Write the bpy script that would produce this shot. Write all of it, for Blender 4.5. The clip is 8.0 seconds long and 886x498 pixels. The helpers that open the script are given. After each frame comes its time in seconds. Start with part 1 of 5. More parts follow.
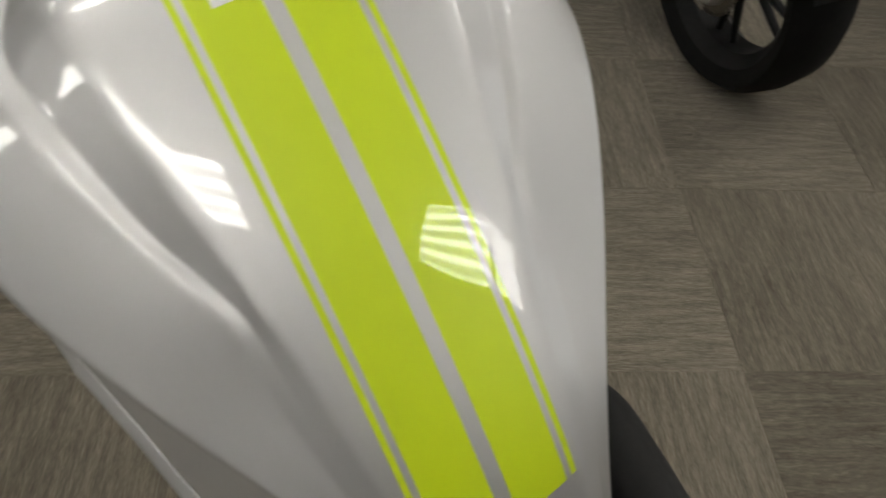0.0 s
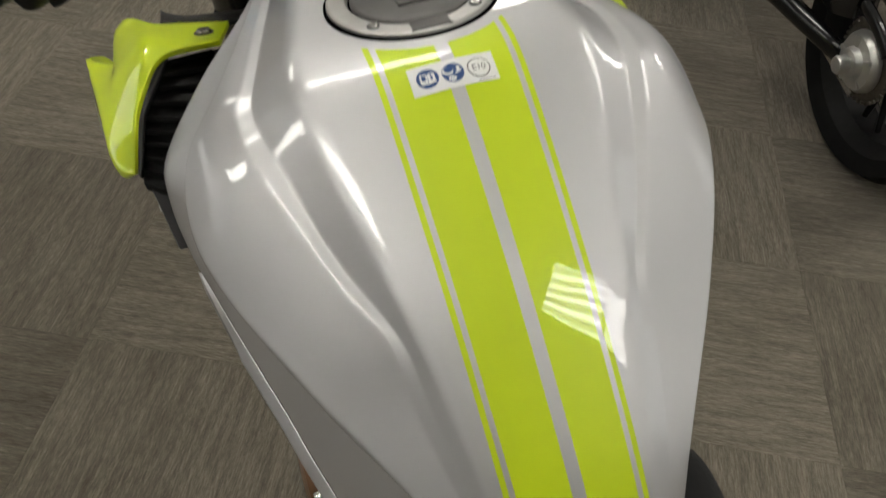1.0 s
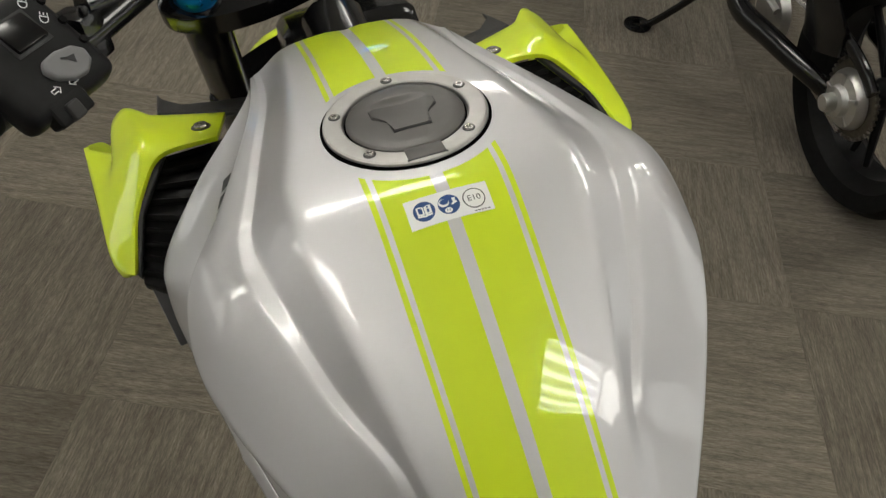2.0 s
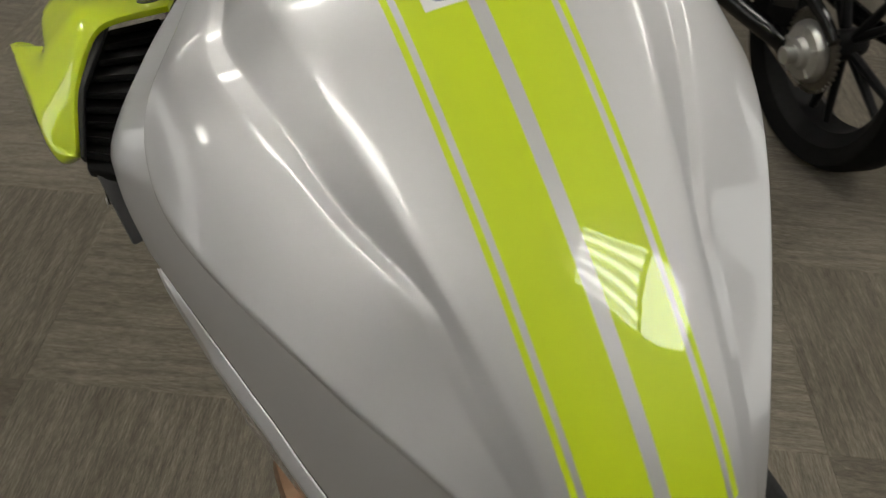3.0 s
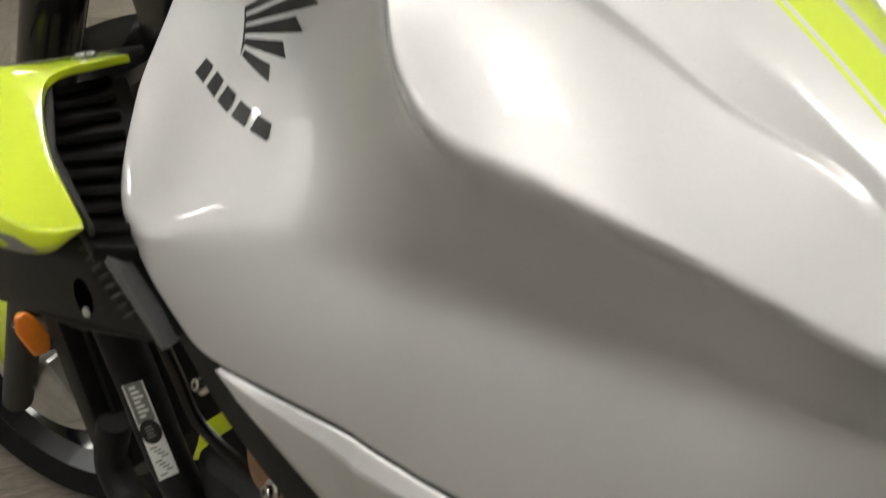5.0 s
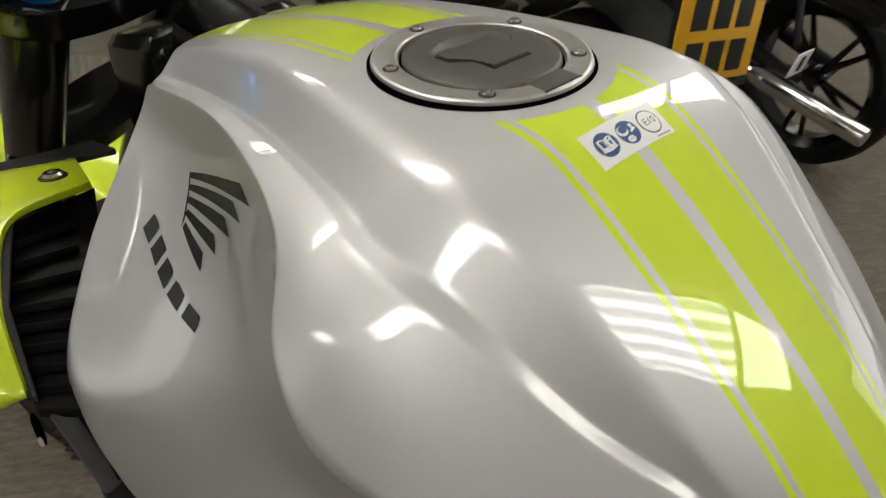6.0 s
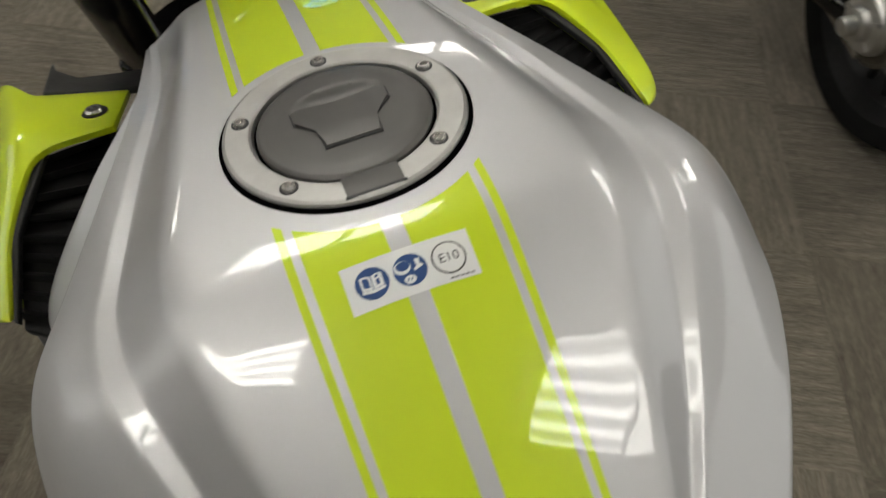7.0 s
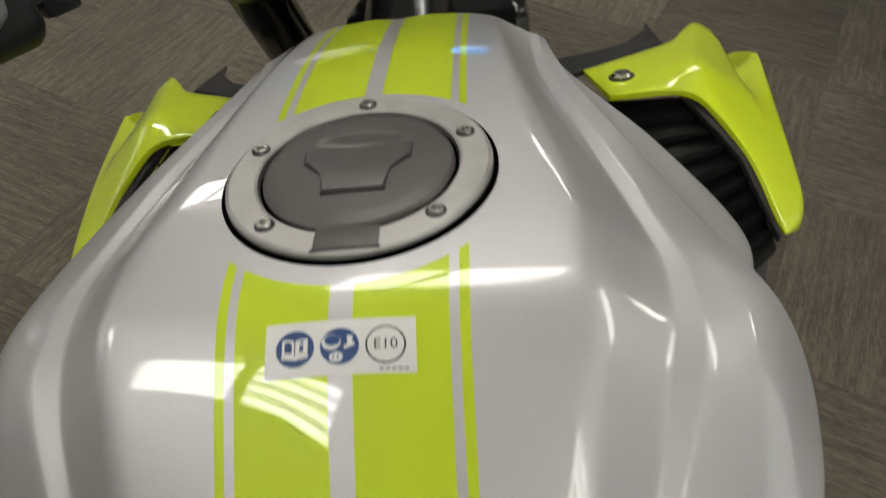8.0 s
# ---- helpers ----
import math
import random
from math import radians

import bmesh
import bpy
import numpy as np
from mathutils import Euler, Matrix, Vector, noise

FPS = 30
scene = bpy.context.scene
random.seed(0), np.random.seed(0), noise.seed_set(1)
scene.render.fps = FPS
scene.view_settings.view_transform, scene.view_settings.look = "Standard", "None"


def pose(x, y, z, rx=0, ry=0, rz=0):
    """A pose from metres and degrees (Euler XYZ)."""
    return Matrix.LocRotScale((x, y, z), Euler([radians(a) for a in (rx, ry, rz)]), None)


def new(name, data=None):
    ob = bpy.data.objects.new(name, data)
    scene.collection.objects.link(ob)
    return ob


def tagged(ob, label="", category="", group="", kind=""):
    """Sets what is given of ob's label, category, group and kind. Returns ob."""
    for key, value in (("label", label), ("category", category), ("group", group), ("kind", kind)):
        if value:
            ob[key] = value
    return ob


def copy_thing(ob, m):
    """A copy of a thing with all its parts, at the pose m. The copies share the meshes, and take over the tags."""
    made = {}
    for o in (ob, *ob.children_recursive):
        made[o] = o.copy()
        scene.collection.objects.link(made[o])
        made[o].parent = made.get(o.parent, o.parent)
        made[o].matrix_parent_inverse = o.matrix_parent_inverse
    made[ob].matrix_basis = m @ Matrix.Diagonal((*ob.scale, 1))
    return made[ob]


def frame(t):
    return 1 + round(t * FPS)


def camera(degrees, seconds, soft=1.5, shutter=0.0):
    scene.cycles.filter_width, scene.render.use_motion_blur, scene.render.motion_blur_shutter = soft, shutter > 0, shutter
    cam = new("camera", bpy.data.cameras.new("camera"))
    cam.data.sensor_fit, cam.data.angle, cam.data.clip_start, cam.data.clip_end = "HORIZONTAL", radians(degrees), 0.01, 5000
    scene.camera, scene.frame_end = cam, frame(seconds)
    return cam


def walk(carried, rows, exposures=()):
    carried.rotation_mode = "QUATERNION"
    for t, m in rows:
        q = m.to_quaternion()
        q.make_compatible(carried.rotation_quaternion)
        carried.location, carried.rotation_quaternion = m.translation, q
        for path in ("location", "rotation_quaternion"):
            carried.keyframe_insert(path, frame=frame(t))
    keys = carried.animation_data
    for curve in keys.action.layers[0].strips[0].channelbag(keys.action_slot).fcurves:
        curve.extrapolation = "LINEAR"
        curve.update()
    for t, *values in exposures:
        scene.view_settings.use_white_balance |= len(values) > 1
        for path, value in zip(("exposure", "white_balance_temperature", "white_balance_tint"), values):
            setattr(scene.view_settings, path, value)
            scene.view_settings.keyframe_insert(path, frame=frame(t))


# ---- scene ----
cam = camera(59.1, 8.0, soft=1.35, shutter=0.35)
# t, x, y, z, rx, ry, rz
PATH = [
    (0, -0.0986, -0.3922, 1.2757, 39.9, -5.08, -29.44),
    (0.5, -0.1331, -0.4036, 1.2853, 39.92, -4.77, -20.83),
    (1, -0.1364, -0.4231, 1.3449, 41.33, -4.63, -17.75),
    (1.2, -0.1329, -0.4211, 1.3709, 42.07, -4.28, -18.16),
    (2.3, -0.1292, -0.3757, 1.3937, 42.83, -4.46, -19.06),
    (2.5, -0.1323, -0.3855, 1.365, 42.58, -5.13, -18.62),
    (2.7, -0.133, -0.3924, 1.3151, 42.34, -5.39, -19.18),
    (3, -0.1614, -0.3914, 1.2586, 43.91, -5.34, -23.16),
    (3.5, -0.2433, -0.3644, 1.1998, 50.41, -5.04, -35.81),
    (3.7, -0.2726, -0.3616, 1.1394, 54.88, -5.01, -38.23),
    (4, -0.3451, -0.328, 1.0938, 56.3, -7.19, -44.68),
    (4.5, -0.3866, -0.2848, 1.0647, 59.65, -8.37, -47.35),
    (5, -0.3637, -0.2412, 1.083, 61.71, -9.12, -49.79),
    (5.2, -0.3472, -0.2205, 1.1118, 62.02, -9.82, -50.1),
    (6.3, -0.2409, -0.2289, 1.2556, 48.54, -9.65, -39.85),
    (6.5, -0.1966, -0.2376, 1.2734, 44.86, -8.46, -35.45),
    (6.7, -0.1384, -0.2452, 1.286, 41.34, -6.71, -29.49),
    (7, -0.0627, -0.2443, 1.3171, 37.58, -3.4, -20.89),
    (7.2, -0.0233, -0.2586, 1.3242, 37.65, -1.24, -15.23),
    (7.5, 0.027, -0.2731, 1.3053, 38.74, 0.55, -7.58),
    (8, 0.0284, -0.2292, 1.296, 41.07, -1.11, -0.22),
]
EXPOSURES = [(0.0, 0.6), (2.3, 0.65), (3.5, 0.5), (4.0, 0.95), (4.5, 1.6), (5.2, 1.3), (6.3, 0.52), (7.0, 0.42), (7.5, 0.34), (8.0, 0.36)]
walk(cam, [(r[0], pose(*r[1:])) for r in PATH], EXPOSURES)

# ---------------------------------------------------------------- world and lamps
world = bpy.data.worlds.new("world")
scene.world = world
world.use_nodes = True
world.node_tree.nodes["Background"].inputs[0].default_value = (0.5, 0.55, 0.6, 1)
world.node_tree.nodes["Background"].inputs[1].default_value = 0.02
scene.view_settings.exposure = 0.0
LUM_STRENGTH = 10.0

# ---------------------------------------------------------------- materials


class Nodes:
    """A thin wrapper over a material's node tree."""

    def __init__(self, name):
        self.mat = bpy.data.materials.new(name)
        self.mat.use_nodes = True
        self.tree = self.mat.node_tree
        self.bsdf = self.tree.nodes["Principled BSDF"]

    def add(self, kind, **inputs):
        n = self.tree.nodes.new(kind)
        for key, value in inputs.items():
            self.put(n.inputs[key], value)
        return n

    def put(self, socket, value):
        if isinstance(value, bpy.types.NodeSocket):
            self.tree.links.new(value, socket)
        else:
            socket.default_value = value

    def set(self, **inputs):
        for key, value in inputs.items():
            self.put(self.bsdf.inputs[key.replace("_", " ")], value)
        return self

    def math(self, op, a, b=0.0, c=0.0):
        n = self.tree.nodes.new("ShaderNodeMath")
        n.operation = op
        for i, v in enumerate((a, b, c)):
            self.put(n.inputs[i], v)
        return n.outputs[0]

    def coord(self, which="Object"):
        return self.tree.nodes.new("ShaderNodeTexCoord").outputs[which]

    def noise(self, scale, detail=3.0, vector=None, rough=0.55):
        n = self.add("ShaderNodeTexNoise", Scale=scale, Detail=detail, Roughness=rough)
        self.put(n.inputs["Vector"], vector if vector is not None else self.coord())
        return n.outputs["Fac"]

    def scaled(self, sx, sy, sz):
        m = self.add("ShaderNodeMapping", Scale=(sx, sy, sz))
        self.put(m.inputs["Vector"], self.coord())
        return m.outputs[0]

    def ramp(self, fac, stops):
        r = self.add("ShaderNodeValToRGB", Fac=fac)
        el = r.color_ramp.elements
        while len(el) < len(stops):
            el.new(0.5)
        for e, (p, c) in zip(el, stops):
            e.position, e.color = p, (*c, 1) if len(c) == 3 else c
        return r.outputs["Color"]

    def mix(self, fac, a, b):
        m = self.add("ShaderNodeMix")
        m.data_type = "RGBA"
        self.put(m.inputs[0], fac)
        self.put(m.inputs[6], a)
        self.put(m.inputs[7], b)
        return m.outputs[2]

    def bump(self, height, strength=0.2, distance=0.001):
        b = self.add("ShaderNodeBump", Strength=strength, Distance=distance, Height=height)
        self.put(self.bsdf.inputs["Normal"], b.outputs[0])
        return self


def rgb(r, g, b):
    return (r, g, b, 1.0)


def plain(name, color, rough=0.5, metal=0.0, spread=0.15, scale=30.0, bump=0.0, coat=0.0, spec=0.5):
    """Paint, plastic or metal with a faint mottling and uneven gloss."""
    n = Nodes(name)
    f = n.noise(scale, 4.0)
    lo = tuple(c * (1 - spread) for c in color)
    hi = tuple(min(1.0, c * (1 + spread)) for c in color)
    n.set(Base_Color=n.ramp(f, [(0.3, lo), (0.7, hi)]), Metallic=metal, Specular_IOR_Level=spec)
    n.set(Roughness=n.math("MULTIPLY_ADD", n.noise(scale * 3, 3.0), 0.25 * rough, 0.875 * rough))
    if coat:
        n.set(Coat_Weight=coat, Coat_Roughness=0.04)
    if bump:
        n.bump(n.noise(scale * 30, 2.0), bump, 0.0005)
    return n.mat




def tank_paint(striped):
    """Silver metallic lacquer under clear coat; the tank also has lime stripes along its spine."""
    n = Nodes("silver_lacquer_striped" if striped else "silver_lacquer")
    flakes = n.add("ShaderNodeTexVoronoi", Scale=2600.0)
    n.put(flakes.inputs["Vector"], n.coord())
    sparkle = n.math("MULTIPLY_ADD", flakes.outputs["Distance"], 0.16, 0.92)
    base = n.mix(n.noise(9.0, 3.0), rgb(0.56, 0.555, 0.568), rgb(0.60, 0.595, 0.605))
    silver = n.mix(n.math("MULTIPLY_ADD", sparkle, 0.5, 0.0), base, rgb(0.67, 0.665, 0.68))
    n.set(Coat_Weight=1.0, Coat_Roughness=0.02, Coat_IOR=1.52)
    n.bump(n.noise(14.0, 2.0), 0.05, 0.0008)
    if not striped:
        n.set(Base_Color=silver, Metallic=0.82, Roughness=0.5)
        return n.mat
    sep = n.tree.nodes.new("ShaderNodeSeparateXYZ")
    n.put(sep.inputs[0], n.coord())
    x, y = n.math("ABSOLUTE", sep.outputs[0]), sep.outputs[1]
    # width of the stripe set against its width at the filler, tapering to the tail
    w = n.add("ShaderNodeMapRange", Value=y)
    w.inputs[1].default_value, w.inputs[2].default_value = -0.31, -0.06
    w.inputs[3].default_value, w.inputs[4].default_value = 0.905, 1.0
    u = n.math("DIVIDE", x, w.outputs[0])

    def between(a, b, v=u):
        return n.math("MULTIPLY", n.math("GREATER_THAN", v, a), n.math("LESS_THAN", v, b))

    bands = n.math("ADD", between(0.0046, 0.0405), between(0.0443, 0.0482))
    rad = n.math("SQRT", n.math("ADD", n.math("MULTIPLY", x, x), n.math("MULTIPLY", y, y)))
    tail = n.math("GREATER_THAN", n.math("MULTIPLY_ADD", n.math("MULTIPLY", x, x), -3.0, y), -0.3135)
    mask = n.math("MULTIPLY", n.math("MULTIPLY", bands, n.math("GREATER_THAN", rad, 0.0715)), tail)
    lime = n.mix(n.noise(40.0, 3.0), rgb(0.56, 0.71, 0.006), rgb(0.61, 0.76, 0.009))
    n.set(Base_Color=n.mix(mask, silver, lime))
    n.set(Metallic=n.math("MULTIPLY", n.math("SUBTRACT", 1.0, mask), 0.88))
    n.set(Roughness=n.math("MULTIPLY_ADD", mask, -0.06, 0.56))
    return n.mat


def carpet_mat():
    """Ribbed loop pile in brown-grey yarns; the rib runs along each tile's own x."""
    n = Nodes("carpet_pile")
    info = n.tree.nodes.new("ShaderNodeObjectInfo")
    streak = n.noise(1.0, 5.0, n.scaled(42.0, 280.0, 1.0), 0.75)
    broad = n.noise(1.0, 3.0, n.scaled(7.0, 70.0, 1.0), 0.6)
    worn = n.noise(2.2, 4.0)
    f = n.math("ADD", n.math("MULTIPLY", streak, 0.62), n.math("MULTIPLY", broad, 0.38))
    f = n.math("ADD", f, n.math("MULTIPLY_ADD", info.outputs["Random"], 0.10, -0.05))
    f = n.math("ADD", f, n.math("MULTIPLY_ADD", worn, 0.2, -0.10))
    n.set(Base_Color=n.ramp(f, [(0.28, (0.056, 0.048, 0.034)), (0.5, (0.150, 0.130, 0.100)), (0.72, (0.32, 0.285, 0.225))]))
    n.set(Roughness=0.95, Specular_IOR_Level=0.15, Sheen_Weight=0.12, Sheen_Roughness=0.5)
    n.bump(n.math("ADD", streak, n.math("MULTIPLY", n.noise(900.0, 2.0), 0.4)), 0.8, 0.004)
    return n.mat


def lamp_mat(strength, louvre, color=(1.0, 0.975, 0.89)):
    n = Nodes("lit_louvre" if louvre else "lit_diffuser")
    n.set(Base_Color=rgb(0.8, 0.8, 0.8), Roughness=0.5)
    n.put(n.bsdf.inputs["Emission Color"], rgb(*color))
    glow = n.math("MULTIPLY_ADD", n.noise(2.5, 2.0), 0.3 * strength, 0.8 * strength)
    if louvre:
        wave = n.add("ShaderNodeTexWave", Scale=2.5, Distortion=0.5)
        wave.bands_direction = "Y"
        n.put(wave.inputs["Vector"], n.coord())
        glow = n.math("MULTIPLY", glow, n.math("MULTIPLY_ADD", n.math("POWER", wave.outputs["Fac"], 2.0), louvre, 1.0 - 0.4 * louvre))
    n.put(n.bsdf.inputs["Emission Strength"], glow)
    return n.mat


M_TANK = tank_paint(True)
M_SILVER = tank_paint(False)
M_LIME = plain("lime_lacquer", (0.70, 0.86, 0.010), 0.46, 0.0, 0.04, 12.0, 0.0, 1.0)
M_BLACK = plain("black_moulded_plastic", (0.010, 0.010, 0.0105), 0.5, 0.0, 0.2, 60.0, 0.25, 0.0, 0.18)
M_GREYPL = plain("dark_grey_plastic", (0.028, 0.0275, 0.027), 0.55, 0.0, 0.12, 80.0, 0.25, 0.0, 0.35)
M_RIM_LIGHT = plain("light_grey_button", (0.15, 0.15, 0.153), 0.42, 0.0, 0.06, 60.0, 0.05)
M_RIM = plain("satin_grey_plastic", (0.085, 0.085, 0.087), 0.45, 0.0, 0.08, 60.0, 0.1)
M_GLOSS = plain("gloss_black_paint", (0.005, 0.005, 0.0055), 0.22, 0.0, 0.2, 20.0, 0.0, 0.3, 0.4)
M_RUBBER = plain("tyre_rubber", (0.005, 0.005, 0.005), 0.72, 0.0, 0.25, 25.0, 0.3, 0.0, 0.14)
M_SEAT = plain("seat_vinyl", (0.012, 0.012, 0.0125), 0.6, 0.0, 0.15, 90.0, 0.5, 0.0, 0.3)
M_ALU = plain("brushed_aluminium", (0.52, 0.51, 0.495), 0.44, 0.9, 0.08, 60.0, 0.05)
M_BRIGHT = plain("bright_alloy", (0.62, 0.61, 0.59), 0.42, 0.9, 0.06, 40.0, 0.05)
M_CAST = plain("cast_alloy", (0.50, 0.49, 0.47), 0.38, 0.85, 0.12, 30.0, 0.1)
M_OILED = plain("oiled_steel", (0.15, 0.135, 0.115), 0.42, 0.8, 0.2, 60.0, 0.1)
M_STEEL = plain("bolt_steel", (0.62, 0.61, 0.59), 0.25, 1.0, 0.08, 200.0)
M_CAP = plain("satin_grey_cap", (0.105, 0.100, 0.096), 0.42, 0.25, 0.06, 50.0, 0.05)
M_BRONZE = plain("bronze_engine_paint", (0.26, 0.15, 0.085), 0.4, 0.55, 0.12, 30.0, 0.1)
M_BLUE = plain("blue_anodised", (0.005, 0.24, 0.62), 0.28, 0.75, 0.06, 40.0)
M_CHROME = plain("chromed_steel", (0.72, 0.72, 0.72), 0.10, 1.0, 0.04, 20.0)
M_AMBER = plain("amber_lens", (0.60, 0.16, 0.006), 0.2, 0.0, 0.1, 60.0, 0.0, 0.5)
# near-black without gloss, paints the shade in holes and gaps
M_VOID = plain("hollow_shade", (0.002, 0.002, 0.002), 0.95, 0.0, 0.1, 50.0, 0.0, 0.0, 0.0)
M_WHITE = plain("white_vinyl", (0.80, 0.80, 0.79), 0.4, 0.0, 0.02, 30.0)
M_INKBLUE = plain("blue_print", (0.020, 0.065, 0.21), 0.45, 0.0, 0.05, 50.0)
# print, and the painted shade of screw recesses and the flap gap
M_INK_AND_SHADE = plain("black_print_and_shade", (0.012, 0.012, 0.013), 0.4, 0.0, 0.1, 50.0)
M_GREYINK = plain("grey_print", (0.20, 0.20, 0.19), 0.4, 0.0, 0.05, 50.0)
M_PLATE = plain("yellow_plate", (0.80, 0.42, 0.012), 0.4, 0.0, 0.05, 20.0)
M_RED = plain("red_lens", (0.45, 0.012, 0.010), 0.2, 0.0, 0.1, 60.0, 0.0, 0.5)
M_CARPET = carpet_mat()
M_WALL = plain("wall_paint", (0.27, 0.265, 0.255), 0.8, 0.0, 0.04, 3.0, 0.15)
M_CEIL = plain("ceiling_tile", (0.56, 0.55, 0.53), 0.85, 0.0, 0.04, 8.0, 0.3)


def daylight_mat(strength):
    n = Nodes("overcast_daylight")
    n.set(Base_Color=rgb(0, 0, 0), Roughness=1.0)
    n.put(n.bsdf.inputs["Emission Color"], rgb(1.0, 0.98, 0.94))
    n.put(n.bsdf.inputs["Emission Strength"], strength)
    return n.mat


def glass_mat():
    n = Nodes("window_glass")
    n.set(Base_Color=rgb(0.96, 0.98, 0.97), Roughness=0.02, IOR=1.45, Transmission_Weight=1.0)
    return n.mat


M_DAY = daylight_mat(1.05)
M_GLASS = glass_mat()
M_FRAME = plain("white_enamel", (0.75, 0.75, 0.74), 0.35, 0.0, 0.03, 10.0)

# ---------------------------------------------------------------- mesh helpers


def link(name, verts, faces, material, parent=None, label="", smooth=True, edge=35):
    me = bpy.data.meshes.new(name)
    me.from_pydata([tuple(v) for v in verts], [], faces)
    bm = bmesh.new()
    bm.from_mesh(me)
    bmesh.ops.remove_doubles(bm, verts=bm.verts, dist=1e-6)
    bmesh.ops.recalc_face_normals(bm, faces=bm.faces)
    for f in bm.faces:
        f.smooth = smooth
    for e in bm.edges:
        if len(e.link_faces) == 2 and e.calc_face_angle(0) > radians(edge):
            e.smooth = False
    bm.to_mesh(me)
    bm.free()
    me.materials.append(material)
    ob = new(name, me)
    if parent is not None:
        ob.parent = parent
    if label:
        tagged(ob, label=label)
    return ob


def part(name, bm, material, parent, label="", edge=35):
    bmesh.ops.recalc_face_normals(bm, faces=bm.faces)
    for f in bm.faces:
        f.smooth = True
    for e in bm.edges:
        if len(e.link_faces) == 2 and e.calc_face_angle(0) > radians(edge):
            e.smooth = False
    me = bpy.data.meshes.new(name)
    bm.to_mesh(me)
    bm.free()
    me.materials.append(material)
    ob = new(name, me)
    ob.parent = parent
    if label:
        tagged(ob, label=label)
    return ob


def box(bm, size, m=None, bevel=0.0, seg=2):
    """A box of that size round the pose m, with rounded edges."""
    r = bmesh.ops.create_cube(bm, size=1.0, matrix=(m or Matrix()) @ Matrix.Diagonal((*size, 1)))
    if bevel:
        edges = list({e for v in r["verts"] for e in v.link_edges})
        bmesh.ops.bevel(bm, geom=edges, offset=bevel, segments=seg, affect="EDGES", profile=0.6)


def lathe(bm, profile, m=None, n=48):
    """Turns (radius, height) pairs about z."""
    m = m or Matrix()
    rings = []
    for r, h in profile:
        if r < 1e-7:
            rings.append([bm.verts.new(m @ Vector((0, 0, h)))])
        else:
            rings.append([bm.verts.new(m @ Vector((r * math.cos(2 * math.pi * i / n), r * math.sin(2 * math.pi * i / n), h))) for i in range(n)])
    for a, b in zip(rings, rings[1:]):
        for i in range(n):
            j = (i + 1) % n
            if len(a) == 1 and len(b) == 1:
                continue
            if len(a) == 1:
                bm.faces.new((a[0], b[i], b[j]))
            elif len(b) == 1:
                bm.faces.new((a[i], b[0], a[j]))
            else:
                bm.faces.new((a[i], b[i], b[j], a[j]))


def smooth_path(pts, steps=8):
    """Catmull-Rom through the points."""
    p = [Vector(q) for q in pts]
    p = [2 * p[0] - p[1], *p, 2 * p[-1] - p[-2]]
    out = []
    for a, b, c, d in zip(p, p[1:], p[2:], p[3:]):
        for i in range(steps):
            t = i / steps
            out.append(0.5 * (2 * b + (c - a) * t + (2 * a - 5 * b + 4 * c - d) * t * t + (3 * b - a - 3 * c + d) * t ** 3))
    return out + [p[-2]]


def tube(bm, pts, radius, n=14, steps=6, flat=1.0):
    """A round bar along a smooth path; radius may be a pair, from end to end."""
    path = smooth_path(pts, steps) if len(pts) > 2 else [Vector(q) for q in pts]
    r0, r1 = radius if isinstance(radius, tuple) else (radius, radius)
    rings, side = [], None
    for i, q in enumerate(path):
        d = (path[min(i + 1, len(path) - 1)] - path[max(i - 1, 0)]).normalized()
        side = (side or (Vector((0, 0, 1)) if abs(d.z) < 0.9 else Vector((1, 0, 0)))).copy()
        side = (side - d * side.dot(d)).normalized()
        up = d.cross(side)
        r = r0 + (r1 - r0) * i / max(1, len(path) - 1)
        rings.append([bm.verts.new(q + r * (side * math.cos(2 * math.pi * k / n) + up * flat * math.sin(2 * math.pi * k / n))) for k in range(n)])
    for a, b in zip(rings, rings[1:]):
        for k in range(n):
            bm.faces.new((a[k], a[(k + 1) % n], b[(k + 1) % n], b[k]))
    bm.faces.new(rings[0][::-1])
    bm.faces.new(rings[-1])


def slab(bm, outline, thick, m=None, bevel=0.0, seg=2):
    """A plate of that outline (x, y) from z = 0 up to thick, at the pose m, with rounded edges."""
    m = m or Matrix()
    lo = [bm.verts.new(m @ Vector((x, y, 0))) for x, y in outline]
    hi = [bm.verts.new(m @ Vector((x, y, thick))) for x, y in outline]
    k = len(outline)
    faces = [bm.faces.new(lo[::-1]), bm.faces.new(hi)]
    faces += [bm.faces.new((lo[i], lo[(i + 1) % k], hi[(i + 1) % k], hi[i])) for i in range(k)]
    if bevel:
        edges = list({e for f in faces for e in f.edges})
        bmesh.ops.bevel(bm, geom=edges, offset=bevel, segments=seg, affect="EDGES", profile=0.6)


def disc_outline(r, n=24, cx=0.0, cy=0.0):
    return [(cx + r * math.cos(2 * math.pi * i / n), cy + r * math.sin(2 * math.pi * i / n)) for i in range(n)]


def along(p, axis):
    """A pose at p whose z points along the axis."""
    return Matrix.Translation(p) @ Vector(axis).to_track_quat("Z", "Y").to_matrix().to_4x4()


def empty(name, m, label, category, group=""):
    ob = new(name)
    ob.matrix_basis = m
    return tagged(ob, label=label, category=category, group=group)

# ---------------------------------------------------------------- the room
ROOM = (-6.2, 6.4, -5.0, 7.0)  # x0, x1, y0, y1
CEIL = 3.0
TILE = 0.5
TURN = radians(-26.0)
CORNER = (-0.437, 0.616)


ROUND = pose(0, 0, 0, 0, 0, -26)  # the room stands square to its carpet tiles


